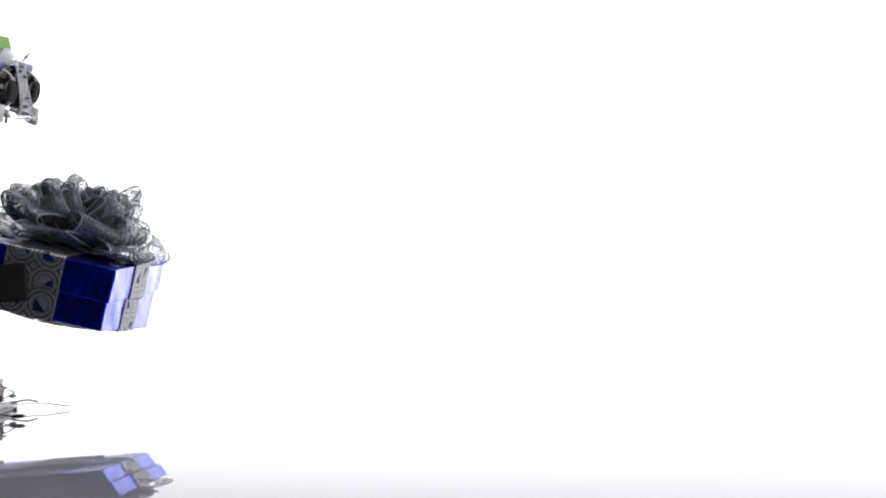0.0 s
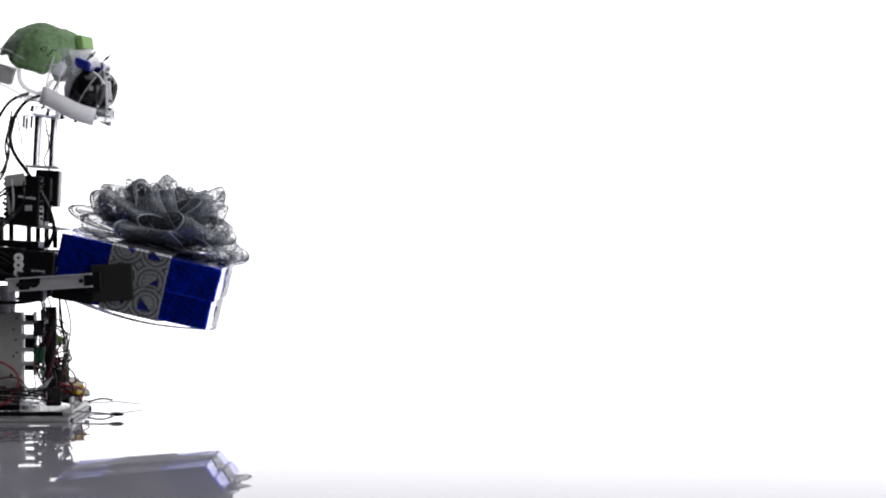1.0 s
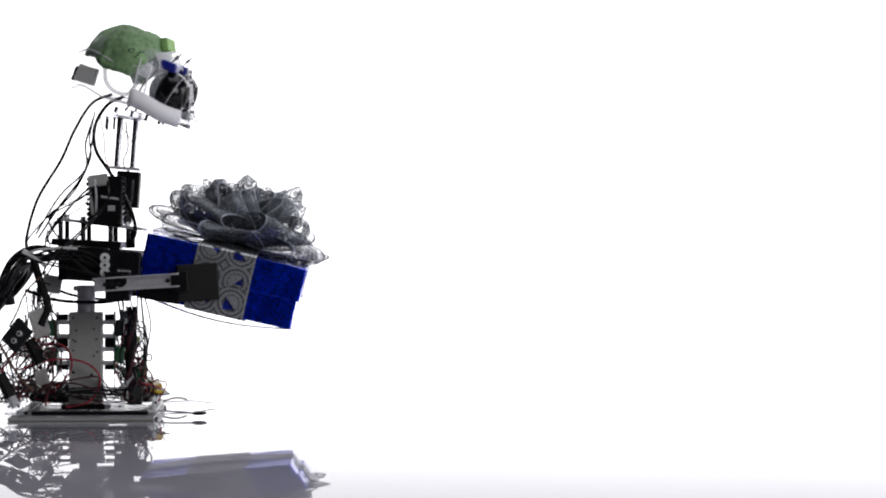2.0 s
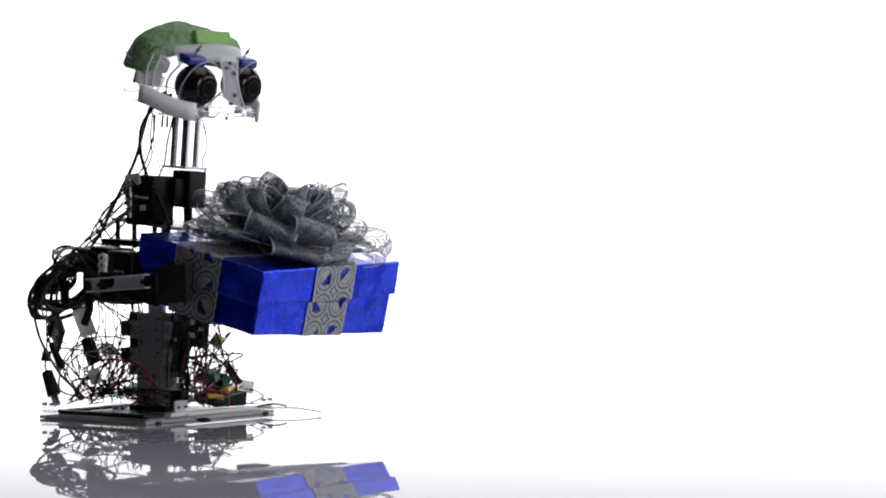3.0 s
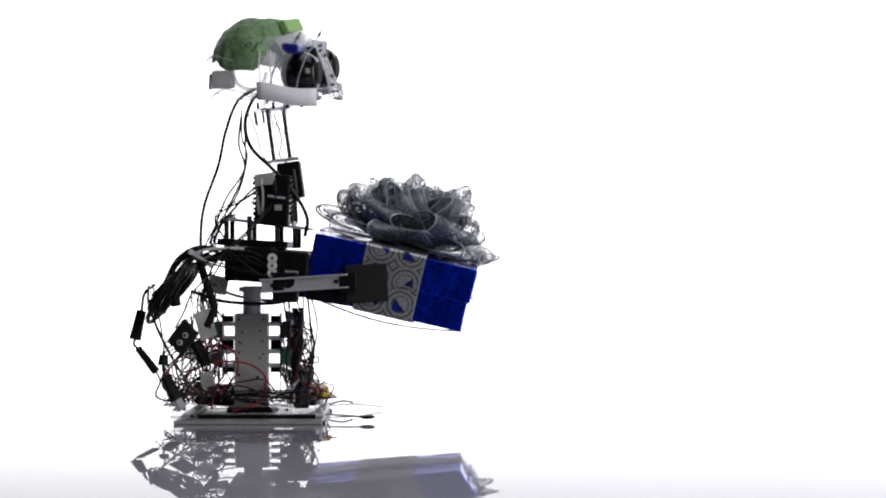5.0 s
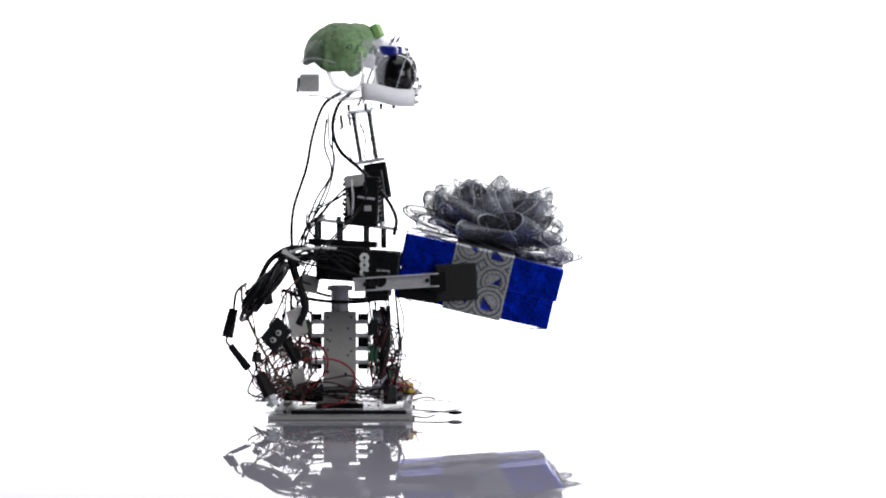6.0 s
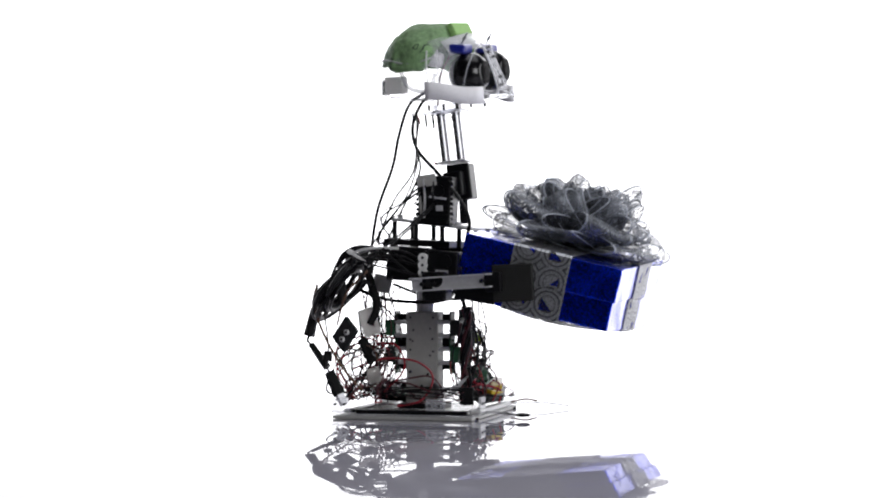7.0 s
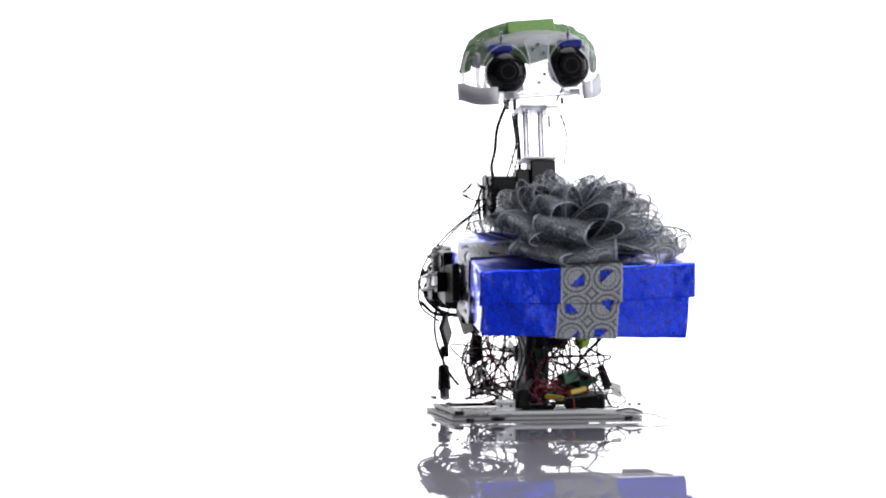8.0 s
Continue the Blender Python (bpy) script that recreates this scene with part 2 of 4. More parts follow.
def curve_points(knots, steps=6):
    """A smooth line through the knots."""
    k = [Vector(p) for p in knots]
    k = [2 * k[0] - k[1]] + k + [2 * k[-1] - k[-2]]
    line = []
    for i in range(1, len(k) - 2):
        a, b, c, d = k[i - 1:i + 3]
        for s in range(steps):
            t = s / steps
            line.append(0.5 * (2 * b + (c - a) * t + (2 * a - 5 * b + 4 * c - d) * t * t + (3 * b - a - 3 * c + d) * t ** 3))
    return line + [k[-2]]


def tube(knots, r, bm=None, n=6, steps=6):
    bm = bm or bmesh.new()
    line = curve_points(knots, steps)
    up, rings = Vector((0.31, 0.87, 0.38)), []
    for i, p in enumerate(line):
        way = (line[min(i + 1, len(line) - 1)] - line[max(i - 1, 0)])
        way = way.normalized() if way.length > 1e-9 else Vector((0, 0, 1))
        side = (up - way * up.dot(way))
        side = side.normalized() if side.length > 1e-6 else way.orthogonal().normalized()
        up = side
        other = way.cross(side)
        rings.append([bm.verts.new(p + r * (side * math.cos(a) + other * math.sin(a))) for a in (2 * math.pi * j / n for j in range(n))])
    for a, b in zip(rings, rings[1:]):
        for j in range(n):
            bm.faces.new((a[j], a[(j + 1) % n], b[(j + 1) % n], b[j]))
    bm.faces.new(rings[0][::-1])
    bm.faces.new(rings[-1])
    return bm


def strip(rows, uvs, bm=None):
    """A thin band through rows of points (one row across), with a UV in metres."""
    bm = bm or bmesh.new()
    layer = bm.loops.layers.uv.verify()
    vs = [[bm.verts.new(p) for p in row] for row in rows]
    for i in range(len(vs) - 1):
        for j in range(len(vs[0]) - 1):
            f = bm.faces.new((vs[i][j], vs[i][j + 1], vs[i + 1][j + 1], vs[i + 1][j]))
            for loop, (a, b) in zip(f.loops, ((i, j), (i, j + 1), (i + 1, j + 1), (i + 1, j))):
                loop[layer].uv = uvs[a][b]
    return bm


# ---- the studio ----


def studio():
    bm = bmesh.new()
    ys = [-0.5 + 0.02 * i for i in range(60)] + [0.8, 1.6, 2.58]
    rows = []
    for y in ys:
        d = max(0.4 - y, 0)
        rows.append((y, SHEET_Z - 0.02 * d - 0.15 * d * d))
    xs = [-3.6, -1.2, 0, 1.2, 3.6]
    vs = [[bm.verts.new((x, y, z)) for x in xs] for y, z in rows]
    low = [[bm.verts.new((x, y, z - 0.006)) for x in xs] for y, z in rows]
    for a, flip in ((vs, False), (low, True)):
        for i in range(len(a) - 1):
            for j in range(len(xs) - 1):
                q = (a[i][j], a[i][j + 1], a[i + 1][j + 1], a[i + 1][j])
                bm.faces.new(q[::-1] if flip else q)
    for i in (0, len(vs) - 1):
        for j in range(len(xs) - 1):
            bm.faces.new((vs[i][j], low[i][j], low[i][j + 1], vs[i][j + 1]))
    sheet = bake("ground", bm, M_SHEET, smooth=True)
    tagged(sheet, "glossy white acrylic sheet curving down towards its front edge", "studio floor", kind="structure")
    table = bake("table_base", block((7.0, 1.9, 0.76), (0, 1.6, -0.4), bevel=0.01), M_WALL)
    tagged(table, "plain grey studio table under the acrylic sheet", "table", kind="structure")
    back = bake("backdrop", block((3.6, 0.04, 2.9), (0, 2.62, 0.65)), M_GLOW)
    tagged(back, "seamless white studio backdrop that glows by itself", "backdrop", kind="structure")
    for name, size, at, m in (("studio_floor", (9.2, 7.4, 0.1), (0, -0.9, -0.85), M_FLOOR), ("ceiling", (9.2, 7.4, 0.1), (0, -0.9, 3.05), M_WALL),
                              ("wall_west", (0.1, 7.4, 3.8), (-4.55, -0.9, 1.1), M_WALL), ("wall_east", (0.1, 7.4, 3.8), (4.55, -0.9, 1.1), M_WALL),
                              ("wall_south", (9.0, 0.1, 3.8), (0, -4.55, 1.1), M_WALL), ("wall_north", (9.0, 0.1, 3.8), (0, 2.75, 1.1), M_WALL)):
        tagged(bake(name, block(size, at), m), "plain dark grey studio " + name.split("_")[0], "wall", kind="structure")


SHEET_Z = 0.0015
studio()

# ---- the robot: +x is its front, +y its left, z up from its base ----
robot = tagged(new("robot"), "small desktop robot of black servos, aluminium and tangled wires", "robot")


def base():
    for z, thick, m, label in ((0.0068, 0.0028, M_FILM, "clear acrylic base plate"), (0.0037, 0.0034, M_GREY, "grey metal lower plate")):
        bm = block((0.178, 0.24, thick), (0.004, -0.002, z), bevel=0.0006)
        part("base_plate", bm, m, robot, label)
    for x in (-0.07, 0.09):
        for y in (-0.1, 0.1):
            part("base_foot", rod((x, y, SHEET_Z - 0.0005), (x, y, 0.0045), 0.006), M_RUBBER, robot)
    part("deck_rail", block((0.142, 0.012, 0.005), (0.0145, -0.112, 0.0107), bevel=0.001), M_BLACK, robot, "flat black rail")
    part("deck_rail", block((0.014, 0.2, 0.004), (-0.07, 0.0, 0.0102), bevel=0.001), M_BLACK, robot, "flat black rail")
    part("front_strip", block((0.012, 0.19, 0.0045), (0.087, 0.018, 0.0104), bevel=0.001), M_PALE, robot, "white front edge strip")
    # clear corner brackets with two dark holes each
    for x, y, turn in ((-0.078, -0.113, 0), (-0.072, 0.11, 0), (0.089, -0.055, 90), (0.088, 0.108, 90), (0.045, -0.116, 0)):
        bm = block((0.024, 0.003, 0.019), (0, 0, 0.0095), bevel=0.0006)
        block((0.024, 0.014, 0.003), (0, 0.0075, 0.0015), bevel=0.0006, bm=bm)
        br = part("corner_bracket", bm, M_MILK if y == -0.055 else M_FILM, robot, "acrylic angle bracket")
        br.matrix_basis = pose(x, y, 0.0082, 0, 0, turn)
        for dx in (-0.006, 0.006):
            part("bracket_screw", rod((dx, -0.0032, 0.011), (dx, 0.0022, 0.011), 0.0016, n=8), M_SCREW, br)
    part("feeler_rod", tube([(0.086, 0.092, 0.0092), (0.125, 0.118, 0.0095), (0.142, 0.125, 0.0075), (0.16, 0.131, 0.0052)], 0.0009), M_STEEL, robot, "thin steel feeler")
    part("feeler_rod", tube([(0.084, 0.078, 0.0095), (0.108, 0.096, 0.015), (0.122, 0.108, 0.0125)], 0.0013), M_BROWN, robot)
    part("feeler_arm", tube([(0.085, -0.045, 0.0092), (0.12, -0.068, 0.0085), (0.1382, -0.0755, 0.0075)], 0.0012), M_STEEL, robot)
    bm = bmesh.new()
    bmesh.ops.create_uvsphere(bm, u_segments=24, v_segments=10, radius=1)
    bmesh.ops.transform(bm, matrix=pose(0.1462, -0.0775, 0.0076) @ Matrix.Diagonal((0.0098, 0.0098, 0.0028, 1)), verts=bm.verts)
    part("feeler_pad", bm, M_BLACK, robot, "flat black rubber pad", smooth=True)


def column():
    bm = block((0.0415, 0.003, 0.119), (0, -0.0135, 0.0715), bevel=0.0007)
    for s in (-1, 1):
        block((0.003, 0.024, 0.119), (s * 0.0193, 0.0, 0.0715), bevel=0.0007, bm=bm)
    block((0.0415, 0.003, 0.119), (0, 0.0135, 0.0715), bevel=0.0007, bm=bm)
    col = part("column", bm, M_GREY, robot, "grey painted metal channel column with small holes")
    for x, z in ((-0.015, 0.124), (0.015, 0.124), (-0.011, 0.108), (0.011, 0.11), (-0.012, 0.094), (0.014, 0.097), (-0.015, 0.096), (0.015, 0.081), (0.011, 0.076),
                 (-0.015, 0.083), (-0.015, 0.055), (0.008, 0.052), (0.0, 0.037), (0.0, 0.017)):
        part("column_hole", rod((x, -0.0157, z), (x, -0.0147, z), 0.0013 + 0.0006 * (z < 0.06), n=8), M_SCREW, col)
    part("column_foot", block((0.06, 0.04, 0.007), (0, 0, 0.0117), bevel=0.001), M_BLACK, robot)
    part("neck_post", rod((0.0, 0.0, 0.128), (0.0, 0.0, 0.165), 0.0115, n=24), M_ALU, robot, "short aluminium post", smooth=False)
    part("post_collar", rod((0.0, 0.0, 0.158), (0.0, 0.0, 0.164), 0.0165, n=24), M_ALU, robot)
    part("waist_bracket", block((0.024, 0.003, 0.022), (-0.036, -0.07, 0.168), (0, 12, 0), bevel=0.001), M_GREY, robot, "grey sheet metal bracket")


def board(at, size, turn, m, label=""):
    b = part("circuit_board", block(size, bevel=0.0003), m, robot, label)
    b.matrix_basis = pose(*at, *turn)
    rnd = random.Random(int(1e5 * (at[0] + 2 * at[1] + 3 * at[2])))
    for _ in range(5):
        w, h, t = rnd.uniform(0.004, 0.01), rnd.uniform(0.003, 0.008), rnd.uniform(0.003, 0.007)
        x, y = rnd.uniform(-0.35, 0.35) * size[0], rnd.uniform(-0.35, 0.35) * size[1]
        part("component", block((w, h, t), (x, y, size[2] / 2 + t / 2), bevel=0.0004), rnd.choice((M_BLACK, M_BLACK, M_ALU, M_PALE, M_DARKPCB)), b)
    return b


def electronics():
    # boards bolted in two tiers on both edges of the column
    for s in (-1, 1):
        for z in (0.075, 0.109):
            board((s * 0.036, 0.0, z), (0.024, 0.046, 0.0016), (90, 0, 90 if s > 0 else -90), M_PCB if z < 0.1 else M_DARKPCB)
            for dz in (-0.008, 0.009):
                part("spacer", block((0.012, 0.01, 0.008), (s * 0.029, 0.004, z + 1.7 * dz), bevel=0.0008), M_BLACK, robot)
                part("standoff", rod((s * 0.02, -0.01, z + dz), (s * 0.036, -0.01, z + dz), 0.0028, n=10), M_ALU, robot)
            part("terminal_block", block((0.011, 0.022, 0.02), (s * 0.043, -0.004, z + 0.002), (0, 6 * s, 0), bevel=0.001), M_PCB if (z < 0.1) == (s > 0) else M_DARKPCB, robot, "screw terminal block")
    board((0.055, 0.045, 0.048), (0.04, 0.035, 0.0016), (25, 20, 30), M_PCB, "green circuit board")
    board((0.05, 0.02, 0.11), (0.03, 0.045, 0.0016), (80, 10, 60), M_DARKPCB)
    board((0.07, 0.02, 0.026), (0.06, 0.07, 0.0018), (4, -6, 12), M_DARKPCB)
    board((-0.055, 0.03, 0.03), (0.05, 0.06, 0.0018), (8, 4, 20), M_PCB)
    part("battery_pack", block((0.056, 0.03, 0.026), (-0.05, 0.06, 0.026), (4, 5, 12), bevel=0.003), M_BLACK, robot)
    part("battery_pack", block((0.03, 0.05, 0.018), (0.068, 0.05, 0.024), (0, 8, -12), bevel=0.003), M_BLACK, robot)
    part("battery_pack", block((0.018, 0.016, 0.022), (0.063, -0.03, 0.026), (0, 0, 14), bevel=0.002), M_BLACK, robot)
    part("lime_connector", block((0.014, 0.016, 0.012), (0.055, 0.05, 0.096), (20, 30, 40), bevel=0.002), M_LIMEPL, robot, "lime green plug")
    part("yellow_connector", block((0.012, 0.024, 0.006), (0.085, 0.035, 0.036), (10, -12, 20), bevel=0.001), M_YELLOW, robot, "yellow plug")
    part("yellow_connector", block((0.01, 0.022, 0.005), (0.09, 0.006, 0.029), (-8, 6, -30), bevel=0.001), M_YELLOW, robot, "yellow plug")
    part("green_terminal", block((0.014, 0.024, 0.013), (0.065, 0.03, 0.052), (12, 0, 25), bevel=0.001), M_PCB, robot)
    for x, y, z, t in ((-0.072, -0.012, 0.082, 40), (-0.05, -0.06, 0.052, 75), (0.07, 0.09, 0.036, 10)):
        part("paper_tag", block((0.019, 0.0016, 0.017), (x, y, z), (12, t, 25), bevel=0.0006), M_PAPER, robot, "small cream tag")
    part("white_clip", block((0.022, 0.006, 0.036), (-0.0505, -0.0785, 0.12), (10, -18, 20), bevel=0.0029), M_PAPER, robot, "thin white plastic clip")
    jack = part("jack_board", block((0.027, 0.006, 0.036), bevel=0.001), M_DARKPCB, robot, "small black board with two white sockets")
    jack.matrix_basis = pose(-0.0755, -0.0985, 0.1055, 0, 42, -28)
    for dz in (-0.006, 0.006):
        part("socket", rod((0.003, -0.003, dz), (0.003, -0.0055, dz), 0.0036, n=14), M_PALE, jack)
        part("socket_hole", rod((0.003, -0.005, dz), (0.003, -0.0058, dz), 0.0018, n=10), M_BLACK, jack)
    # plugs hanging on the rear cable
    for p, q, r, tip in (((-0.097, -0.097, 0.058), (-0.083, -0.0985, 0.03), 0.0088, True), ((-0.099, -0.095, 0.084), (-0.1, -0.096, 0.071), 0.0066, False),
                         ((-0.066, -0.06, 0.098), (-0.05, -0.062, 0.07), 0.0085, False), ((-0.132, -0.045, 0.136), (-0.14, -0.047, 0.1), 0.0075, False),
                         ((-0.136, -0.05, 0.09), (-0.113, -0.055, 0.061), 0.0055, False), ((0.05, 0.075, 0.064), (0.066, 0.08, 0.04), 0.006, False)):
        plug = part("usb_plug", rod(p, q, r * 0.8, n=8, r2=r), M_RUBBER, robot, "black moulded cable plug")
        if tip:
            p, q = Vector(p), Vector(q)
            w = (q - p).normalized()
            bm = rod(q, q + w * 0.014, 0.0062, n=4)
            part("plug_tip", bm, M_STEEL, plug, "steel plug tip")


def servo(name, size, parent, at, turn=(0, 0, 0), tag=False):
    sx, sy, sz = size
    s = part(name, block(size, bevel=0.0022), M_BLACK, parent, "black servo motor housing")
    s.matrix_basis = pose(*at, *turn)
    for dx in (-0.42, 0.42):
        for dz in (-0.42, 0.42):
            part("servo_screw", rod((dx * sx, -sy / 2 - 0.0008, dz * sz), (dx * sx, -sy / 2 + 0.001, dz * sz), 0.0016, n=8), M_SCREW, s)
    for i in range(4):
        part("servo_rib", block((sx * 0.9, sy * 1.02, 0.0012), (0, 0, sz * (-0.36 + 0.09 * i)), bevel=0.0004), M_BLACK, s)
    part("servo_horn", rod((sx * 0.12, -sy / 2 - 0.002, sz * 0.2), (sx * 0.12, -sy / 2 + 0.001, sz * 0.2), 0.008, n=20), M_BLACK, s)
    if tag:
        part("servo_label", block((sx * 0.42, 0.0006, sz * 0.2), (sx * 0.02, -sy / 2 - 0.0003, -sz * 0.12)), M_SCREW, s, "small dark label")
        for k in range(3):
            part("label_bar", block((sx * (0.1 + 0.02 * k), 0.0004, sz * 0.09), (sx * (-0.1 + 0.13 * k), -sy / 2 - 0.0008, -sz * 0.12)), M_GREYWIRE, s, "pale bar of print")
    return s


def shoulders():
    part("shoulder_beam", block((0.05, 0.17, 0.03), (-0.002, 0, 0.188), bevel=0.002), M_BLACK, robot, "black cross beam")
    part("shoulder_plate", block((0.086, 0.12, 0.008), (0.005, 0, 0.2185), (0, 3, 0), bevel=0.001), M_BLACK, robot)
    for x in (-0.028, 0.0, 0.034, 0.056):
        for y in (-0.042, 0.042):
            part("shoulder_standoff", rod((x, y, 0.212), (x, y, 0.2425 - 0.12 * (x - 0.01)), 0.0032, n=10), M_BLACK, robot)
    top = part("top_plate", block((0.108, 0.1, 0.004), (0.021, 0, 0.2425), (0, 7, 0), bevel=0.001), M_ALU, robot, "pale metal top plate")
    for x in (-0.02, 0.0, 0.03, 0.055):
        part("plate_screw", rod((x, -0.043, 0.2425 - 0.123 * (x - 0.021)), (x, -0.043, 0.2495 - 0.123 * (x - 0.021)), 0.0035, n=10), M_ALU, top)
    for s in (-1, 1):
        servo("shoulder_servo", (0.048, 0.04, 0.042), robot, (0.012, s * 0.1, 0.193), (0, 4, 0))
        servo("shoulder_servo", (0.042, 0.036, 0.04), robot, (0.056, s * 0.112, 0.189), (0, 4, 0), tag=True)
        servo("elbow_servo", (0.03, 0.034, 0.036), robot, (0.05, s * 0.125, 0.166), (0, 0, 0))
        bm = block((0.008, 0.044, 0.027), (0.0345, s * 0.112, 0.192), (0, 4, 0), bevel=0.002)
        bracket = part("servo_bracket", bm, M_PALE, robot, "white servo bracket with round lugs")
        for dz in (-0.009, 0.0, 0.009):
            part("bracket_lug", rod((0.0345, s * 0.133, 0.192 + dz), (0.0345, s * 0.1365, 0.192 + dz), 0.0058, n=14), M_PALE, bracket)
            part("bracket_screw", rod((0.0345, s * 0.136, 0.192 + dz), (0.0345, s * 0.1372, 0.192 + dz), 0.0018, n=8), M_SCREW, bracket)
        # forearm: an aluminium channel, open towards the outside
        bm = block((0.104, 0.0025, 0.0165), (0, 0, 0), bevel=0.0005)
        for dz in (-0.0075, 0.0075):
            block((0.104, 0.011, 0.0018), (0, s * 0.0062, dz), bevel=0.0004, bm=bm)
        arm = part("forearm", bm, M_ALU, robot, "aluminium channel forearm")
        arm.matrix_basis = pose(0.0735, s * 0.1425, 0.171, 0, -3.6, s * 4.0)
        for dx in (-0.038, -0.03, -0.022, 0.038):
            part("forearm_screw", rod((dx, s * 0.001, 0), (dx, s * 0.0035, 0), 0.0026 + 0.002 * (dx == -0.03), n=12), M_SCREW, arm)
        grip = part("gripper", block((0.05, 0.009, 0.045), (0.147, s * 0.1345 + 0.0015, 0.171), (0, -3, 0), bevel=0.0015), M_PAD, robot, "flat dark grey gripper pad")
        part("gripper_bar", block((0.02, 0.014, 0.024), (0.125, s * 0.142, 0.172), (0, -3, 0), bevel=0.001), M_BLACK, grip)
        part("gripper_finger", block((0.05, 0.007, 0.018), (0.1, s * 0.1335, 0.157), (0, 10, 0), bevel=0.001), M_BLACK, grip)
    servo("neck_servo", (0.042, 0.042, 0.062), robot, (0.03, -0.045, 0.2715), (0, 3, 0))
    for i in range(9):
        z = 0.248 + 0.0062 * i
        for dx in (-0.0225, 0.0225):
            part("servo_chain_link", rod((0.03 + dx, -0.062, z), (0.03 + dx, -0.066, z + 0.001), 0.0016 + 0.0006 * (i % 2), n=8), M_BLACK, robot)
    part("servo_plate", block((0.024, 0.002, 0.015), (0.021, -0.0675, 0.2965), (0, -8, 0), bevel=0.0006), M_GREY, robot, "bent grey metal plate")
    part("servo_plate", block((0.0035, 0.003, 0.046), (0.0115, -0.0665, 0.276), (0, -6, 0), bevel=0.0006), M_GREY, robot, "bent grey metal plate")
    part("servo_plug", block((0.009, 0.0016, 0.007), (0.037, -0.0672, 0.262), bevel=0.0004), M_GREYWIRE, robot, "small grey plug")
    part("servo_plug", block((0.022, 0.0016, 0.003), (0.035, -0.0672, 0.275), (0, 8, 0), bevel=0.0004), M_GREYWIRE, robot, "small grey plug")
    part("chain_guard", tube([(0.0165, -0.068, 0.298), (0.0185, -0.0685, 0.275), (0.0175, -0.068, 0.25)], 0.0016), M_ALU, robot, "thin metal strip")
    part("neck_strut", rod((0.052, 0.0, 0.243), (0.05, 0.0, 0.285), 0.006, n=12), M_BLACK, robot)
    part("zip_tie", tube([(-0.062, -0.115, 0.206), (-0.045, -0.12, 0.211), (-0.02, -0.122, 0.213), (0.0, -0.121, 0.212)], 0.0016), M_PALE, robot, "white cable tie")
    part("zip_tie", tube([(-0.062, -0.115, 0.206), (-0.05, -0.115, 0.199), (-0.04, -0.112, 0.19)], 0.002), M_PALE, robot, "white cable tie")
    part("zip_tie", block((0.006, 0.008, 0.006), (-0.064, -0.115, 0.208), (0, 30, 0), bevel=0.001), M_PALE, robot, "white cable tie")


PIVOT = Vector((0.0035, 0.0, 0.27))
NECK_TOP = Vector((0.0449, -0.0064, 0.3794))


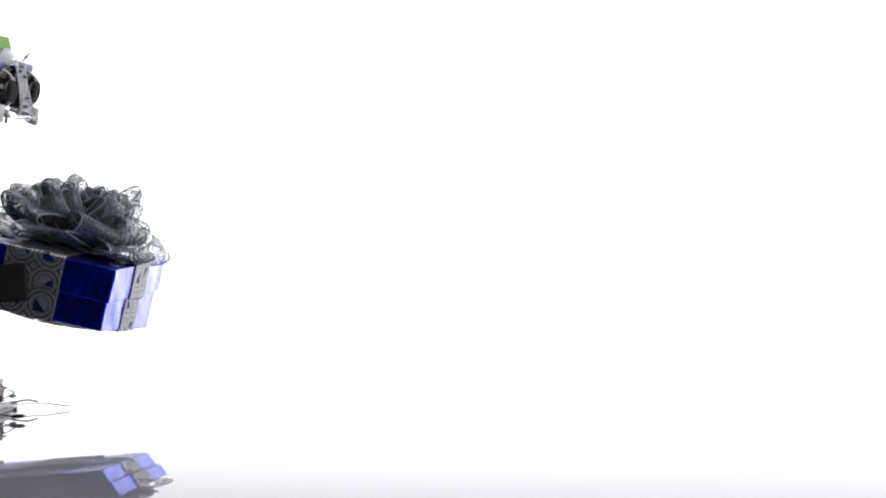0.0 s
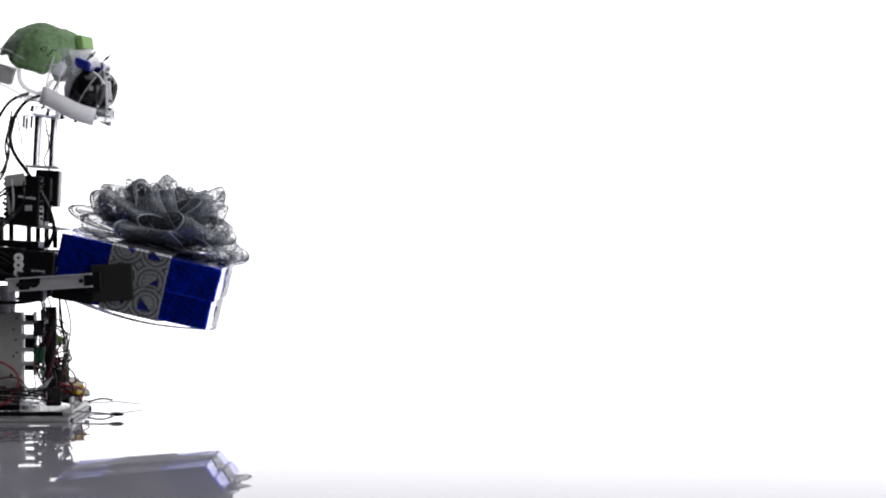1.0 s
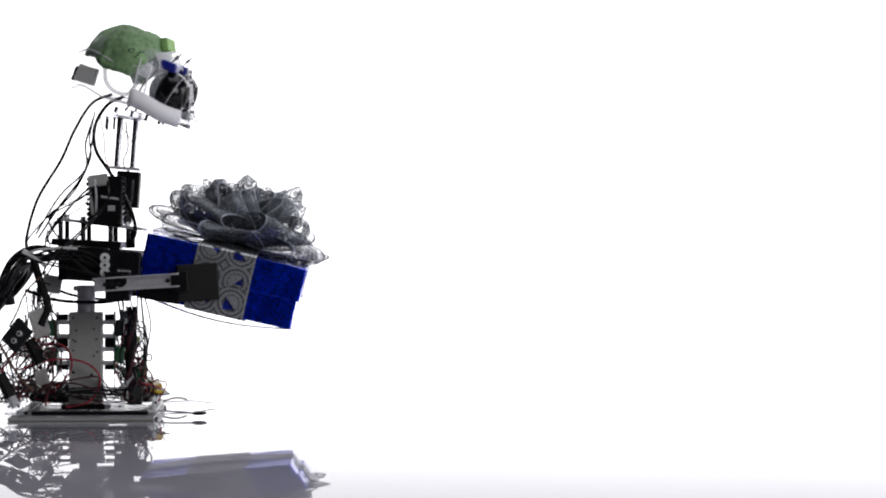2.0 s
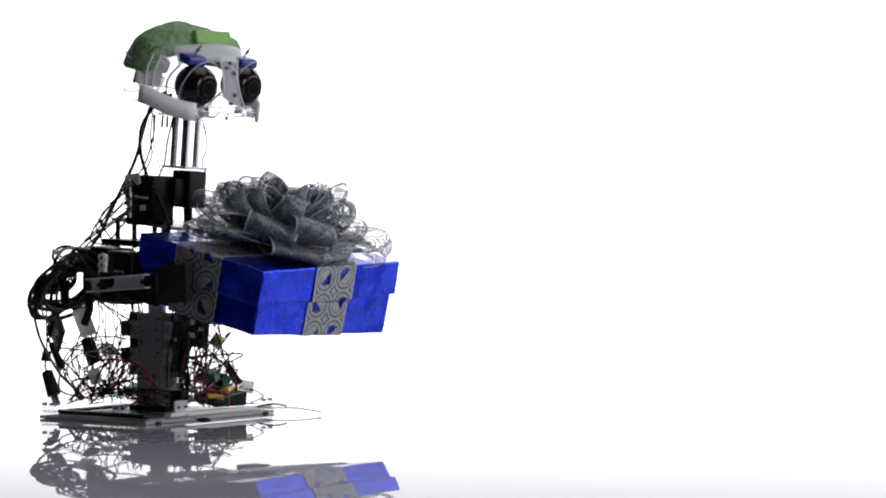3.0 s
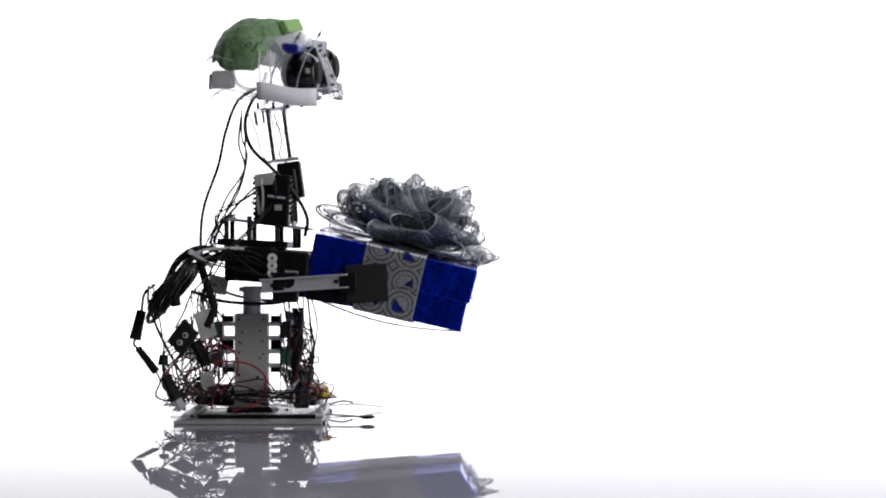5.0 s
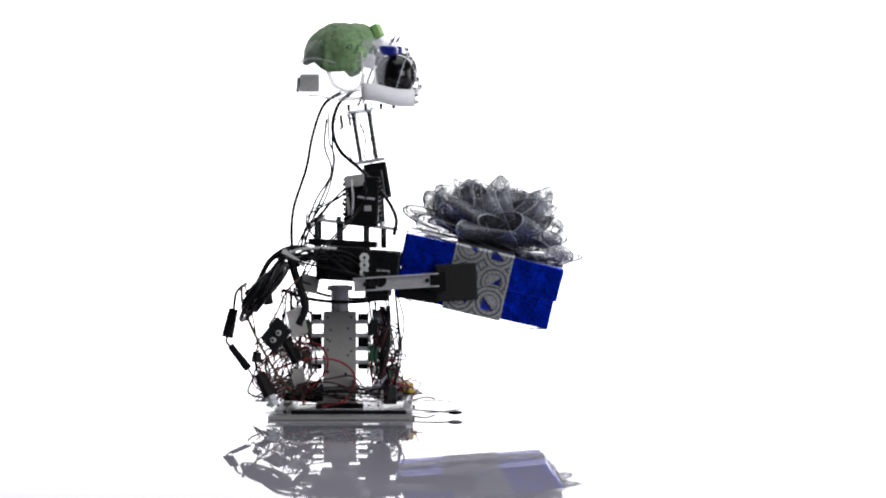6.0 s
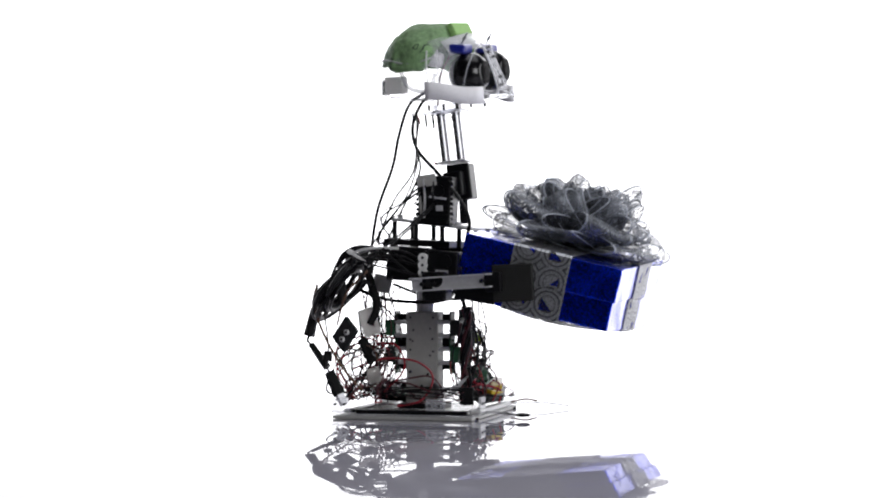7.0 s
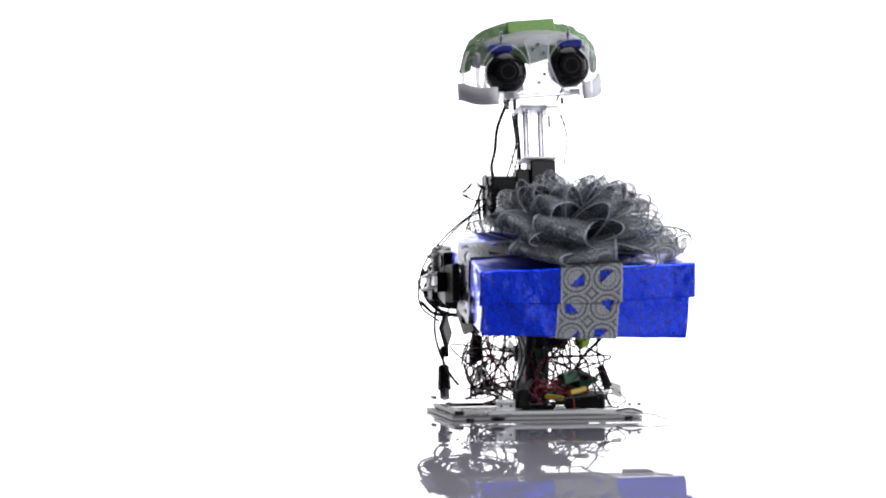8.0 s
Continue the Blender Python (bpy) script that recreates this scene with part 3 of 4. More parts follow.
def neck():
    """Everything that leans with the neck, in the space of its pivot."""
    o = -PIVOT
    bm = block((0.03, 0.032, 0.046), Vector((0.052, -0.001, 0.29)) + o, bevel=0.002)
    block((0.024, 0.018, 0.03), Vector((0.048, -0.0255, 0.288)) + o, bevel=0.002, bm=bm)
    n = part("neck", bm, M_BLACK, robot, "black upper neck servo")
    for x in (0.036, 0.056):
        for y in (-0.015, 0.004):
            bm = block((0.0066, 0.007, 0.064), Vector((x, y, 0.3485)) + o, bevel=0.0015)
            part("neck_rod", bm, M_RAIL, n, "aluminium neck rail")
    part("neck_plate", block((0.04, 0.042, 0.003), Vector((0.046, -0.004, 0.3165)) + o, bevel=0.0006), M_ALU, n)
    part("neck_plate", block((0.05, 0.05, 0.003), Vector((0.042, -0.003, 0.381)) + o, bevel=0.0006), M_FROST, n)
    for x, y in ((0.02, -0.022), (0.03, -0.024), (0.018, 0.02)):
        part("neck_pin", rod(Vector((x, y, 0.379)) + o, Vector((x, y, 0.364)) + o, 0.0016, n=8), M_SCREW, n)
    cables = [([(0.025, -0.025, 0.408), (0.0, -0.02, 0.395), (-0.02, -0.012, 0.36), (-0.035, -0.008, 0.32), (-0.06, -0.01, 0.27), (-0.068, -0.03, 0.222), (-0.062, -0.06, 0.2)], 0.0023),
              ([(0.04, -0.03, 0.406), (0.02, -0.035, 0.393), (0.008, -0.045, 0.365), (0.012, -0.05, 0.335), (0.035, -0.06, 0.305), (0.058, -0.055, 0.27), (0.068, -0.05, 0.24), (0.062, -0.05, 0.218)], 0.0024),
              ([(0.005, -0.025, 0.385), (0.0, -0.02, 0.35), (0.003, -0.02, 0.325), (-0.015, -0.03, 0.28), (-0.05, -0.04, 0.24), (-0.065, -0.06, 0.215)], 0.0011),
              ([(0.01, -0.025, 0.38), (0.004, -0.02, 0.35), (-0.002, -0.03, 0.31), (-0.03, -0.04, 0.275), (-0.055, -0.05, 0.225)], 0.0013),
              ([(0.0, 0.02, 0.38), (-0.008, 0.02, 0.345), (-0.005, 0.01, 0.31), (-0.035, 0.0, 0.26), (-0.055, -0.02, 0.22)], 0.0014),
              ([(0.04, 0.03, 0.378), (0.045, 0.036, 0.345), (0.04, 0.034, 0.325), (0.05, 0.03, 0.312)], 0.001),
              ([(0.03, 0.03, 0.378), (0.05, 0.04, 0.35), (0.052, 0.042, 0.33), (0.045, 0.034, 0.31)], 0.0007),
              ([(0.012, -0.03, 0.38), (0.02, -0.036, 0.35), (0.022, -0.032, 0.33), (0.03, -0.03, 0.31)], 0.0008)]
    for k, (pts, r) in enumerate(cables):
        part("neck_cable", tube([Vector(p) + o for p in pts], r), (M_WIRE, M_WIRE, M_WIRE, M_WIRE, M_RUBBER, M_MAROON, M_GREYWIRE, M_RED)[k], n, "", True)
    return n


def head():
    """The head, in the space of the joint on top of the neck."""
    # clear skull: a band of acrylic round the back and sides
    bm = bmesh.new()
    rows = []
    for i in range(33):
        a = math.radians(35 + 290 * i / 32)
        ring = []
        for z, k in ((0.022, 0.93), (0.045, 1.0), (0.068, 0.97), (0.09, 0.84)):
            ring.append(Vector((-0.01 + 0.073 * k * math.cos(a), 0.086 * k * math.sin(a), z + 0.004 * math.sin(5 * a))))
        rows.append(ring)
    strip(rows, [[(0, 0)] * 4] * 33, bm)
    h = part("head", bm, M_THIN, robot, "clear acrylic head shell under a green cloth cap", smooth=True)
    md = h.modifiers.new("thickness", "SOLIDIFY")
    md.thickness = 0.0015
    # green cap: lumpy dome with a ragged rim, open at the forehead
    bm = bmesh.new()
    nu, nv = 96, 26
    grid = []
    for j in range(nv + 1):
        row = []
        for i in range(nu):
            a = 2 * math.pi * i / nu
            front = max(0.0, math.cos(a))
            low = 1.5 - 0.4 * front ** 2 - 0.2 * max(0.0, -math.cos(a)) + 0.05 * math.sin(4 * a + 1) + 0.04 * math.sin(9 * a)
            p = low * j / nv
            r = Vector((math.sin(p) * (0.053 * math.cos(a) if math.cos(a) < 0 else 0.053 * math.cos(a) ** 0.6), math.sin(p) * math.sin(a) * 0.086, max(math.cos(p), 0.0) ** 0.58 * 0.051))
            w = 1 + 0.09 * noise.noise(r * 30) - 0.05 * abs(noise.noise(Vector((r.x * 60, r.y * 110, r.z * 60)) + Vector((3, 1, 2)))) + 0.016 * noise.noise(r * 210)
            row.append(bm.verts.new(Vector((-0.018, 0, 0.064 - 0.008 * (math.sin(a) * j / nv) ** 2 - 0.012 * (1 - front) * (j / nv) ** 3 - 0.008 * max(0.0, -math.cos(a)) * (j / nv) ** 4)) + r * w))
        grid.append(row)
    for j in range(nv):
        for i in range(nu):
            bm.faces.new((grid[j][i], grid[j][(i + 1) % nu], grid[j + 1][(i + 1) % nu], grid[j + 1][i]))
    bmesh.ops.remove_doubles(bm, verts=bm.verts, dist=0.0004)
    cap = part("cap", bm, M_CAP, h, "crumpled green cloth cap", smooth=True)
    md = cap.modifiers.new("thickness", "SOLIDIFY")
    md.thickness = 0.004
    bm = block((0.009, 0.06, 0.0175), (0.0265, 0, 0.103), (0, -22, 0), bevel=0.002)
    part("forehead_pad", bm, M_LIME, h, "light green foam forehead pad")
    # curved film over the brow
    rows = []
    for k in range(13):
        y = -0.06 + 0.01 * k
        rows.append([Vector((0.052 - 4.5 * y * y, y, 0.078 - 2.2 * y * y)), Vector((0.047 - 4.5 * y * y, y, 0.088 - 2.2 * y * y)), Vector((0.038 - 4.0 * y * y, y, 0.098 - 2.6 * y * y))])
    fore = part("forehead", strip(rows, [[(0, 0)] * 3] * 13), M_MILK, h, "frosted film forehead", smooth=True)
    fore.modifiers.new("thickness", "SOLIDIFY").thickness = 0.0008
    for s in (-1, 1):
        ey, ez, ex = s * 0.0397, 0.0477 + s * 0.0014, 0.049 - s * 0.0013
        bm = bmesh.new()
        bmesh.ops.create_uvsphere(bm, u_segments=48, v_segments=32, radius=0.0262)
        for v in bm.verts:  # the front of the ball is cut flat for the lens
            v.co.x = min(v.co.x, 0.0212)
        bmesh.ops.translate(bm, vec=(ex, ey, ez), verts=bm.verts)
        eye = part("eye", bm, M_GLOSS, h, "glossy black camera eyeball", smooth=True)
        for x0, r, m in ((0.0212, 0.0138, M_LENS), (0.022, 0.01, M_RUBBER), (0.0226, 0.0078, M_LENS)):
            part("eye_lens", rod((ex + x0 - 0.003, ey, ez), (ex + x0 + 0.001, ey, ez), r, n=24), m, h)
        part("eye_servo", block((0.022, 0.03, 0.012), (0.043, s * 0.044, 0.0775), (0, 8, 0), bevel=0.0035), M_BLUE, h, "translucent blue micro servo")
        part("eye_post", rod((0.044, s * 0.042, 0.084), (0.053, s * 0.042, 0.097), 0.0011, n=10), M_STEEL, h)
        part("eye_post", rod((0.047, s * 0.042, 0.0885), (0.05, s * 0.042, 0.0925), 0.0022, n=10), M_STEEL, h)
        # bent clear rim round the eye
        arc = [(0.058 + 0.012 * math.sin(t), ey + s * 0.002 + 0.029 * math.cos(t), ez + 0.033 * math.sin(t)) for t in (math.radians(-35 + 10 * k) for k in range(26))]
        part("eye_rim", tube(arc, 0.0011, n=6, steps=2), M_FILM, h, "", True)
        # foam side strip, from the temple to the chin
        bm = bmesh.new()
        rows = []
        for k in range(9):
            f = k / 8
            x, y = (0.0110 + 0.0614 * f, -0.0933 + 0.01 * f + 0.0276 * f ** 2.2) if s < 0 else (0.02 + 0.05 * f, 0.083 - 0.03 * f ** 1.8)
            z = 0.0293 - 0.0126 * f + 0.0012 * math.sin(7 * f)
            rows.append([Vector((x, y, z - 0.0108)), Vector((x, y, z + 0.0108))])
        strip(rows, [[(0, 0)] * 2] * 9, bm)
        st = part("cheek_strip", bm, M_WHITE, h, "white foam cheek strip", smooth=True)
        md = st.modifiers.new("thickness", "SOLIDIFY")
        md.thickness, md.offset = 0.005, 0
        part("temple_foam", block((0.03, 0.006, 0.019), (0.014, s * 0.071, 0.068), (0, 16, s * -12), bevel=0.005), M_WHITE, h, "off-white foam pad")
        part("eye_mount", block((0.016, 0.024, 0.009), (0.06, s * 0.041, 0.0185), (0, 8, 0), bevel=0.001), M_FROST, h)
        part("eye_mount", block((0.006, 0.012, 0.006), (0.069, s * 0.041, 0.017), (0, 8, 0), bevel=0.001), M_STEEL, h)
        if s > 0:
            part("ear_plate", block((0.003, 0.012, 0.024), (0.072, s * 0.068, 0.025), (0, 0, s * -20), bevel=0.0008), M_CLEAR, h)
    part("face_plate", block((0.0025, 0.028, 0.066), (0.069, 0, 0.054), (0, -18, 0), bevel=0.0008), M_FILM, h, "clear acrylic nose plate")
    for s in (-1, 1):
        part("plate_edge", tube([(0.0595, s * 0.016, 0.084), (0.068, s * 0.012, 0.058), (0.0785, s * 0.02, 0.026), (0.082, s * 0.034, 0.012)], 0.0011, n=6), M_MILK, h, "", True)
        for dx in (0.0, 0.014):
            part("temple_strut", tube([(0.012 + dx, s * 0.08, 0.078), (0.013 + dx, s * 0.087, 0.062), (0.014 + dx, s * 0.089, 0.046), (0.014 + dx, s * 0.088, 0.034)], 0.0013, n=6), M_MILK, h, "clear bent strut", True)
    for y, z in ((-0.006, 0.072), (0.006, 0.066), (0.004, 0.04), (-0.004, 0.03), (0.001, 0.078)):
        part("face_screw", rod((0.067 - 0.32 * (z - 0.054), y, z), (0.0725 - 0.32 * (z - 0.054), y, z), 0.0019, n=8), M_SCREW, h)
    for z, k in ((0.022, 0.93), (0.068, 0.97)):
        arc = [(-0.01 + 0.0735 * k * math.cos(a), 0.0865 * k * math.sin(a), z + 0.004 * math.sin(5 * a)) for a in (math.radians(62 + 236 * i / 24) for i in range(25))]
        part("shell_edge", tube(arc, 0.0012, n=6, steps=2), M_MILK, h, "", True)
    part("clear_hose", tube([(-0.034, -0.06, 0.062), (-0.0315, -0.062, 0.053), (-0.0255, -0.063, 0.038), (-0.012, -0.062, 0.03), (0.004, -0.06, 0.032), (0.012, -0.058, 0.05)], 0.0026, n=8), M_MILK, h, "clear plastic hose", True)
    part("jaw_bracket", block((0.05, 0.07, 0.003), (0.0, 0.0, 0.018), (0, 4, 0), bevel=0.0008), M_MILK, h, "milky jaw bracket")
    part("chin_bar", rod((0.072, -0.046, 0.0155), (0.072, 0.046, 0.0155), 0.0028, n=12), M_CLEAR, h)
    part("chin_plate", block((0.075, 0.084, 0.0022), (0.034, 0, 0.0085), (0, 9, 0), bevel=0.0006), M_THIN, h, "frosted acrylic jaw plate")
    part("joint_block", block((0.03, 0.03, 0.012), (0.0, 0, 0.006), bevel=0.002), M_FROST, h)
    for x, y in ((-0.012, -0.03), (0.01, -0.035), (0.03, -0.04), (0.045, -0.03), (0.04, 0.03)):
        part("jaw_screw", rod((x, y, 0.004), (x, y, 0.012), 0.002, n=8), M_SCREW, h)
    part("rear_box", block((0.024, 0.022, 0.022), (-0.062, -0.012, 0.0405), (0, 2, 4), bevel=0.0015), M_PAPER, h, "white foam box")
    part("rear_box", block((0.004, 0.024, 0.019), (-0.0765, -0.012, 0.0385), (0, 8, 4), bevel=0.0015), M_BLACK, h)
    part("eye_wire", tube([(0.03, -0.05, 0.07), (0.02, -0.058, 0.05), (0.012, -0.05, 0.03), (0.0, -0.03, 0.01)], 0.0013), M_MAROON, h, "", True)
    part("eye_wire", tube([(0.03, 0.05, 0.07), (0.02, 0.055, 0.05), (0.01, 0.04, 0.03), (0.0, 0.03, 0.01)], 0.0013), M_WIRE, h, "", True)
    return h


def wiring():
    rnd = random.Random(7)
    # thick coils hanging behind the right shoulder
    for k in range(9):
        cx, cy, cz = -0.088 + rnd.uniform(-0.008, 0.008), -0.074 + rnd.uniform(-0.012, 0.012), 0.167 + rnd.uniform(-0.008, 0.008)
        ra, rb = rnd.uniform(0.042, 0.063), rnd.uniform(0.03, 0.046)
        skew, a0 = rnd.uniform(-0.25, 0.25), rnd.uniform(0, 6.28)
        across, along = Vector((0.06 + skew, 0.98, 0.1 * skew)), Vector((0.56 + 0.4 * skew, 0.1, 0.8))
        pts = [Vector((cx, cy, cz)) + ra * math.cos(a0 + t) * across + rb * math.sin(a0 + t) * (1 + 0.15 * math.cos(t)) * along + Vector((0, 0.002 * t, 0)) for t in (i * 0.62 for i in range(13))]
        part("cable_coil", tube(pts, rnd.choice((0.0021, 0.0024, 0.0028, 0.0016))), M_WIRE, robot, "thick black cable looped behind the shoulder", True)
    for k in range(8):
        y = rnd.uniform(-0.11, 0.02)
        pts = [(rnd.uniform(-0.02, 0.01), y, 0.2 + rnd.uniform(-0.012, 0.01)), (-0.05, y - 0.01, 0.207 + rnd.uniform(-0.01, 0.008)), (-0.082, y * 0.7 - 0.03, 0.2), (-0.1, -0.06 + rnd.uniform(-0.03, 0.02), 0.17), (-0.115, -0.06 + rnd.uniform(-0.02, 0.02), 0.155)]
        part("shoulder_cable", tube(pts, rnd.uniform(0.0014, 0.0028)), M_WIRE, robot, "", True)
    part("cable_hose", tube([(-0.06, -0.06, 0.2), (-0.05, -0.075, 0.17), (-0.04, -0.08, 0.14), (-0.05, -0.078, 0.118)], 0.0052, n=10), M_RUBBER, robot, "thick black hose", True)
    part("cable_hose", tube([(-0.09, -0.07, 0.17), (-0.088, -0.075, 0.155), (-0.086, -0.075, 0.142)], 0.0062, n=10), M_RUBBER, robot, "", True)
    part("hanging_cable", tube([(-0.115, -0.05, 0.168), (-0.128, -0.048, 0.157), (-0.132, -0.045, 0.136)], 0.002), M_WIRE, robot, "", True)
    part("hanging_cable", tube([(-0.14, -0.047, 0.1), (-0.141, -0.05, 0.095), (-0.136, -0.05, 0.089)], 0.0017), M_WIRE, robot, "", True)
    part("hanging_cable", tube([(-0.113, -0.055, 0.061), (-0.107, -0.065, 0.05), (-0.112, -0.055, 0.03), (-0.08, -0.03, 0.02)], 0.0013), M_WIRE, robot, "", True)
    part("hanging_cable", tube([(-0.118, -0.052, 0.168), (-0.108, -0.085, 0.14), (-0.1, -0.094, 0.1), (-0.099, -0.095, 0.083)], 0.0012), M_WIRE, robot, "", True)
    part("hanging_cable", tube([(-0.1, -0.096, 0.073), (-0.1, -0.097, 0.065), (-0.097, -0.097, 0.057)], 0.0014), M_WIRE, robot, "", True)
    part("brown_cable", tube([(-0.12, -0.075, 0.166), (-0.116, -0.1, 0.142), (-0.098, -0.108, 0.1), (-0.075, -0.098, 0.058), (-0.058, -0.085, 0.036)], 0.0019), M_BROWN, robot, "brown braided cable", True)
    part("hanging_cable", tube([(-0.07, -0.06, 0.13), (-0.068, -0.058, 0.11), (-0.066, -0.06, 0.098)], 0.0014), M_WIRE, robot, "", True)
    part("waist_cable", tube([(-0.07, -0.06, 0.16), (-0.03, -0.07, 0.148), (0.02, -0.07, 0.145), (0.05, -0.07, 0.15), (0.06, -0.075, 0.165)], 0.0022), M_WIRE, robot, "", True)
    part("waist_cable", tube([(-0.06, 0.06, 0.165), (-0.02, 0.07, 0.15), (0.03, 0.06, 0.146), (0.06, 0.075, 0.16)], 0.002), M_WIRE, robot, "", True)
    # red and grey leads across the near face of the column
    for pts, r, m in (([(-0.07, -0.04, 0.075), (-0.045, -0.05, 0.092), (-0.02, -0.055, 0.088), (-0.015, -0.045, 0.06), (-0.04, -0.05, 0.03)], 0.0013, M_RED),
                      ([(-0.08, -0.05, 0.06), (-0.04, -0.055, 0.073), (0.0, -0.045, 0.07), (0.02, -0.035, 0.05), (0.01, -0.05, 0.022), (-0.02, -0.06, 0.014)], 0.0014, M_RED),
                      ([(-0.05, -0.05, 0.04), (-0.01, -0.04, 0.048), (0.018, -0.036, 0.05), (0.035, -0.03, 0.03)], 0.0011, M_MAROON)):
        part("signal_lead", tube(pts, r), m, robot, "", True)
    for k in range(6):
        part("signal_lead", tube([(0.016, -0.02, 0.046 - 0.002 * k), (0.03, -0.032, 0.036 - 0.003 * k), (0.045, -0.03, 0.038 - 0.002 * k), (0.06, -0.015, 0.05)], 0.0009), M_GREYWIRE, robot, "", True)
    part("hanging_cable", tube([(0.035, 0.06, 0.15), (0.04, 0.072, 0.11), (0.045, 0.072, 0.08), (0.05, 0.075, 0.064)], 0.0013), M_WIRE, robot, "", True)
    # wide thin loops behind the column
    for k in range(7):
        cx, cy, cz, r = rnd.uniform(-0.085, -0.05), rnd.uniform(-0.09, 0.0), rnd.uniform(0.045, 0.08), rnd.uniform(0.022, 0.036)
        a0, b = rnd.uniform(0, 6.28), rnd.uniform(-0.6, 1.2)
        pts = [(cx + r * math.cos(b) * math.cos(a0 + t), cy + r * math.sin(b) * math.cos(a0 + t) + 0.003 * t, max(cz + r * math.sin(a0 + t), 0.016)) for t in (i * 0.7 for i in range(rnd.choice((6, 8, 9))))]
        part("loose_wire", tube(pts, rnd.choice((0.0006, 0.0008, 0.001)), n=5), rnd.choice((M_WIRE, M_BROWN, M_BROWN, M_MAROON, M_MAROON)), robot, "", True)
    # twisted bundle standing in front of the column
    for k in range(7):
        ph = rnd.uniform(0, 6.28)
        pts = [(0.058 + 0.006 * math.cos(ph + z * 60), -0.015 + 0.006 * math.sin(ph + z * 60), 0.02 + z) for z in (0.0, 0.025, 0.05, 0.075, 0.1, 0.118)]
        part("twisted_wire", tube(pts, 0.0018), rnd.choice((M_WIRE, M_MAROON, M_WIRE)), robot, "", True)
    for k in range(2):
        x, r = 0.07 + 0.004 * k, 0.006 + 0.002 * k
        part("wire_loop", tube([(x - 0.01, -0.02, 0.06 + 0.012 * k), (x + r, -0.025, 0.066 + 0.012 * k), (x + r, -0.01, 0.058 + 0.012 * k), (x - 0.008, -0.004, 0.058 + 0.012 * k)], 0.001), M_WIRE, robot, "", True)
    # loose leads: behind, in front, and down from the shoulders
    tones = (M_WIRE, M_WIRE, M_WIRE, M_WIRE, M_MAROON, M_MAROON, M_BROWN, M_RED, M_GREYWIRE)

    def loose(count, roots, lo, hi, tones):
        """Leads that leave a root, swing wide and come back down."""
        for _ in range(count):
            a = Vector(rnd.choice(roots)) + Vector([rnd.uniform(-0.008, 0.008) for _ in range(3)])
            b = Vector([rnd.uniform(p, q) for p, q in zip(lo, hi)])
            d = Vector((rnd.uniform(lo[0], hi[0]), rnd.uniform(lo[1], hi[1]), rnd.uniform(0.014, 0.03)))
            swing = Vector((rnd.uniform(-0.022, 0.022), rnd.uniform(-0.022, 0.022), rnd.uniform(-0.008, 0.012)))
            c = b.lerp(d, 0.55) + swing
            for q in (b, c):
                q.z = max(q.z, 0.018)
            part("loose_wire", tube([a, a.lerp(b, 0.5) + 0.5 * swing, b, c, d], rnd.choice((0.0006, 0.0007, 0.0009, 0.0012)), n=5, steps=7), rnd.choice(tones), robot, "", True)

    behind = ((-0.04, 0.0, 0.11), (-0.04, 0.02, 0.075), (-0.04, -0.02, 0.075), (-0.095, -0.08, 0.1), (-0.06, -0.06, 0.05))
    ahead = ((0.04, 0.0, 0.11), (0.045, 0.03, 0.1), (0.045, 0.0, 0.075), (0.06, 0.04, 0.05), (0.058, -0.015, 0.12), (0.05, 0.02, 0.14))
    loose(12, behind, (-0.1, -0.09, 0.03), (-0.035, 0.06, 0.1), tones)
    loose(34, ahead, (0.035, -0.02, 0.03), (0.08, 0.085, 0.115), tones)
    loose(18, ((0.07, 0.02, 0.03), (0.068, 0.05, 0.035), (0.06, 0.04, 0.05)), (0.05, -0.02, 0.02), (0.095, 0.105, 0.05), (M_WIRE, M_WIRE, M_MAROON, M_RED))
    loose(11, ((-0.05, -0.05, 0.03), (0.03, -0.04, 0.03), (0.06, -0.03, 0.04)), (-0.08, -0.075, 0.018), (0.075, -0.03, 0.042), (M_WIRE, M_WIRE, M_WIRE, M_MAROON, M_MAROON))
    loose(8, ((-0.06, -0.06, 0.16), (-0.03, 0.0, 0.16)), (-0.07, -0.09, 0.1), (-0.03, 0.03, 0.14), (M_WIRE, M_WIRE, M_MAROON))
    for k in range(6):
        x, y = rnd.uniform(0.03, 0.08), rnd.uniform(-0.06, 0.06)
        part("drop_wire", tube([(x, y, 0.165), (x + rnd.uniform(-0.01, 0.012), y, 0.12), (x + rnd.uniform(-0.01, 0.012), y + 0.01, 0.08), (x, y, 0.04)], 0.001), M_WIRE, robot, "", True)
    for k in range(5):
        pts = [(-0.03 + rnd.uniform(-0.02, 0.02), -0.05, 0.215), (-0.04, -0.06 + rnd.uniform(-0.02, 0.02), 0.235 + rnd.uniform(-0.01, 0.02)), (0.0, -0.07, 0.26 + rnd.uniform(-0.01, 0.02)), (0.02, -0.068, 0.29)]
        part("shoulder_wire", tube(pts, rnd.choice((0.0008, 0.0012))), M_WIRE, robot, "", True)
    # loops on the right of the neck servo, and the leads that fall from it
    for k in range(3):
        part("servo_lead", tube([(0.03, -0.066, 0.285), (0.034, -0.084, 0.295 - 0.003 * k), (0.036, -0.094 - 0.003 * k, 0.28), (0.034, -0.082, 0.272), (0.03, -0.067, 0.274)], 0.0009), M_WIRE, robot, "", True)
    part("servo_lead", tube([(0.03, -0.067, 0.268), (0.005, -0.105, 0.236), (-0.03, -0.13, 0.2), (-0.042, -0.138, 0.175), (-0.03, -0.14, 0.168)], 0.0013), M_WIRE, robot, "", True)
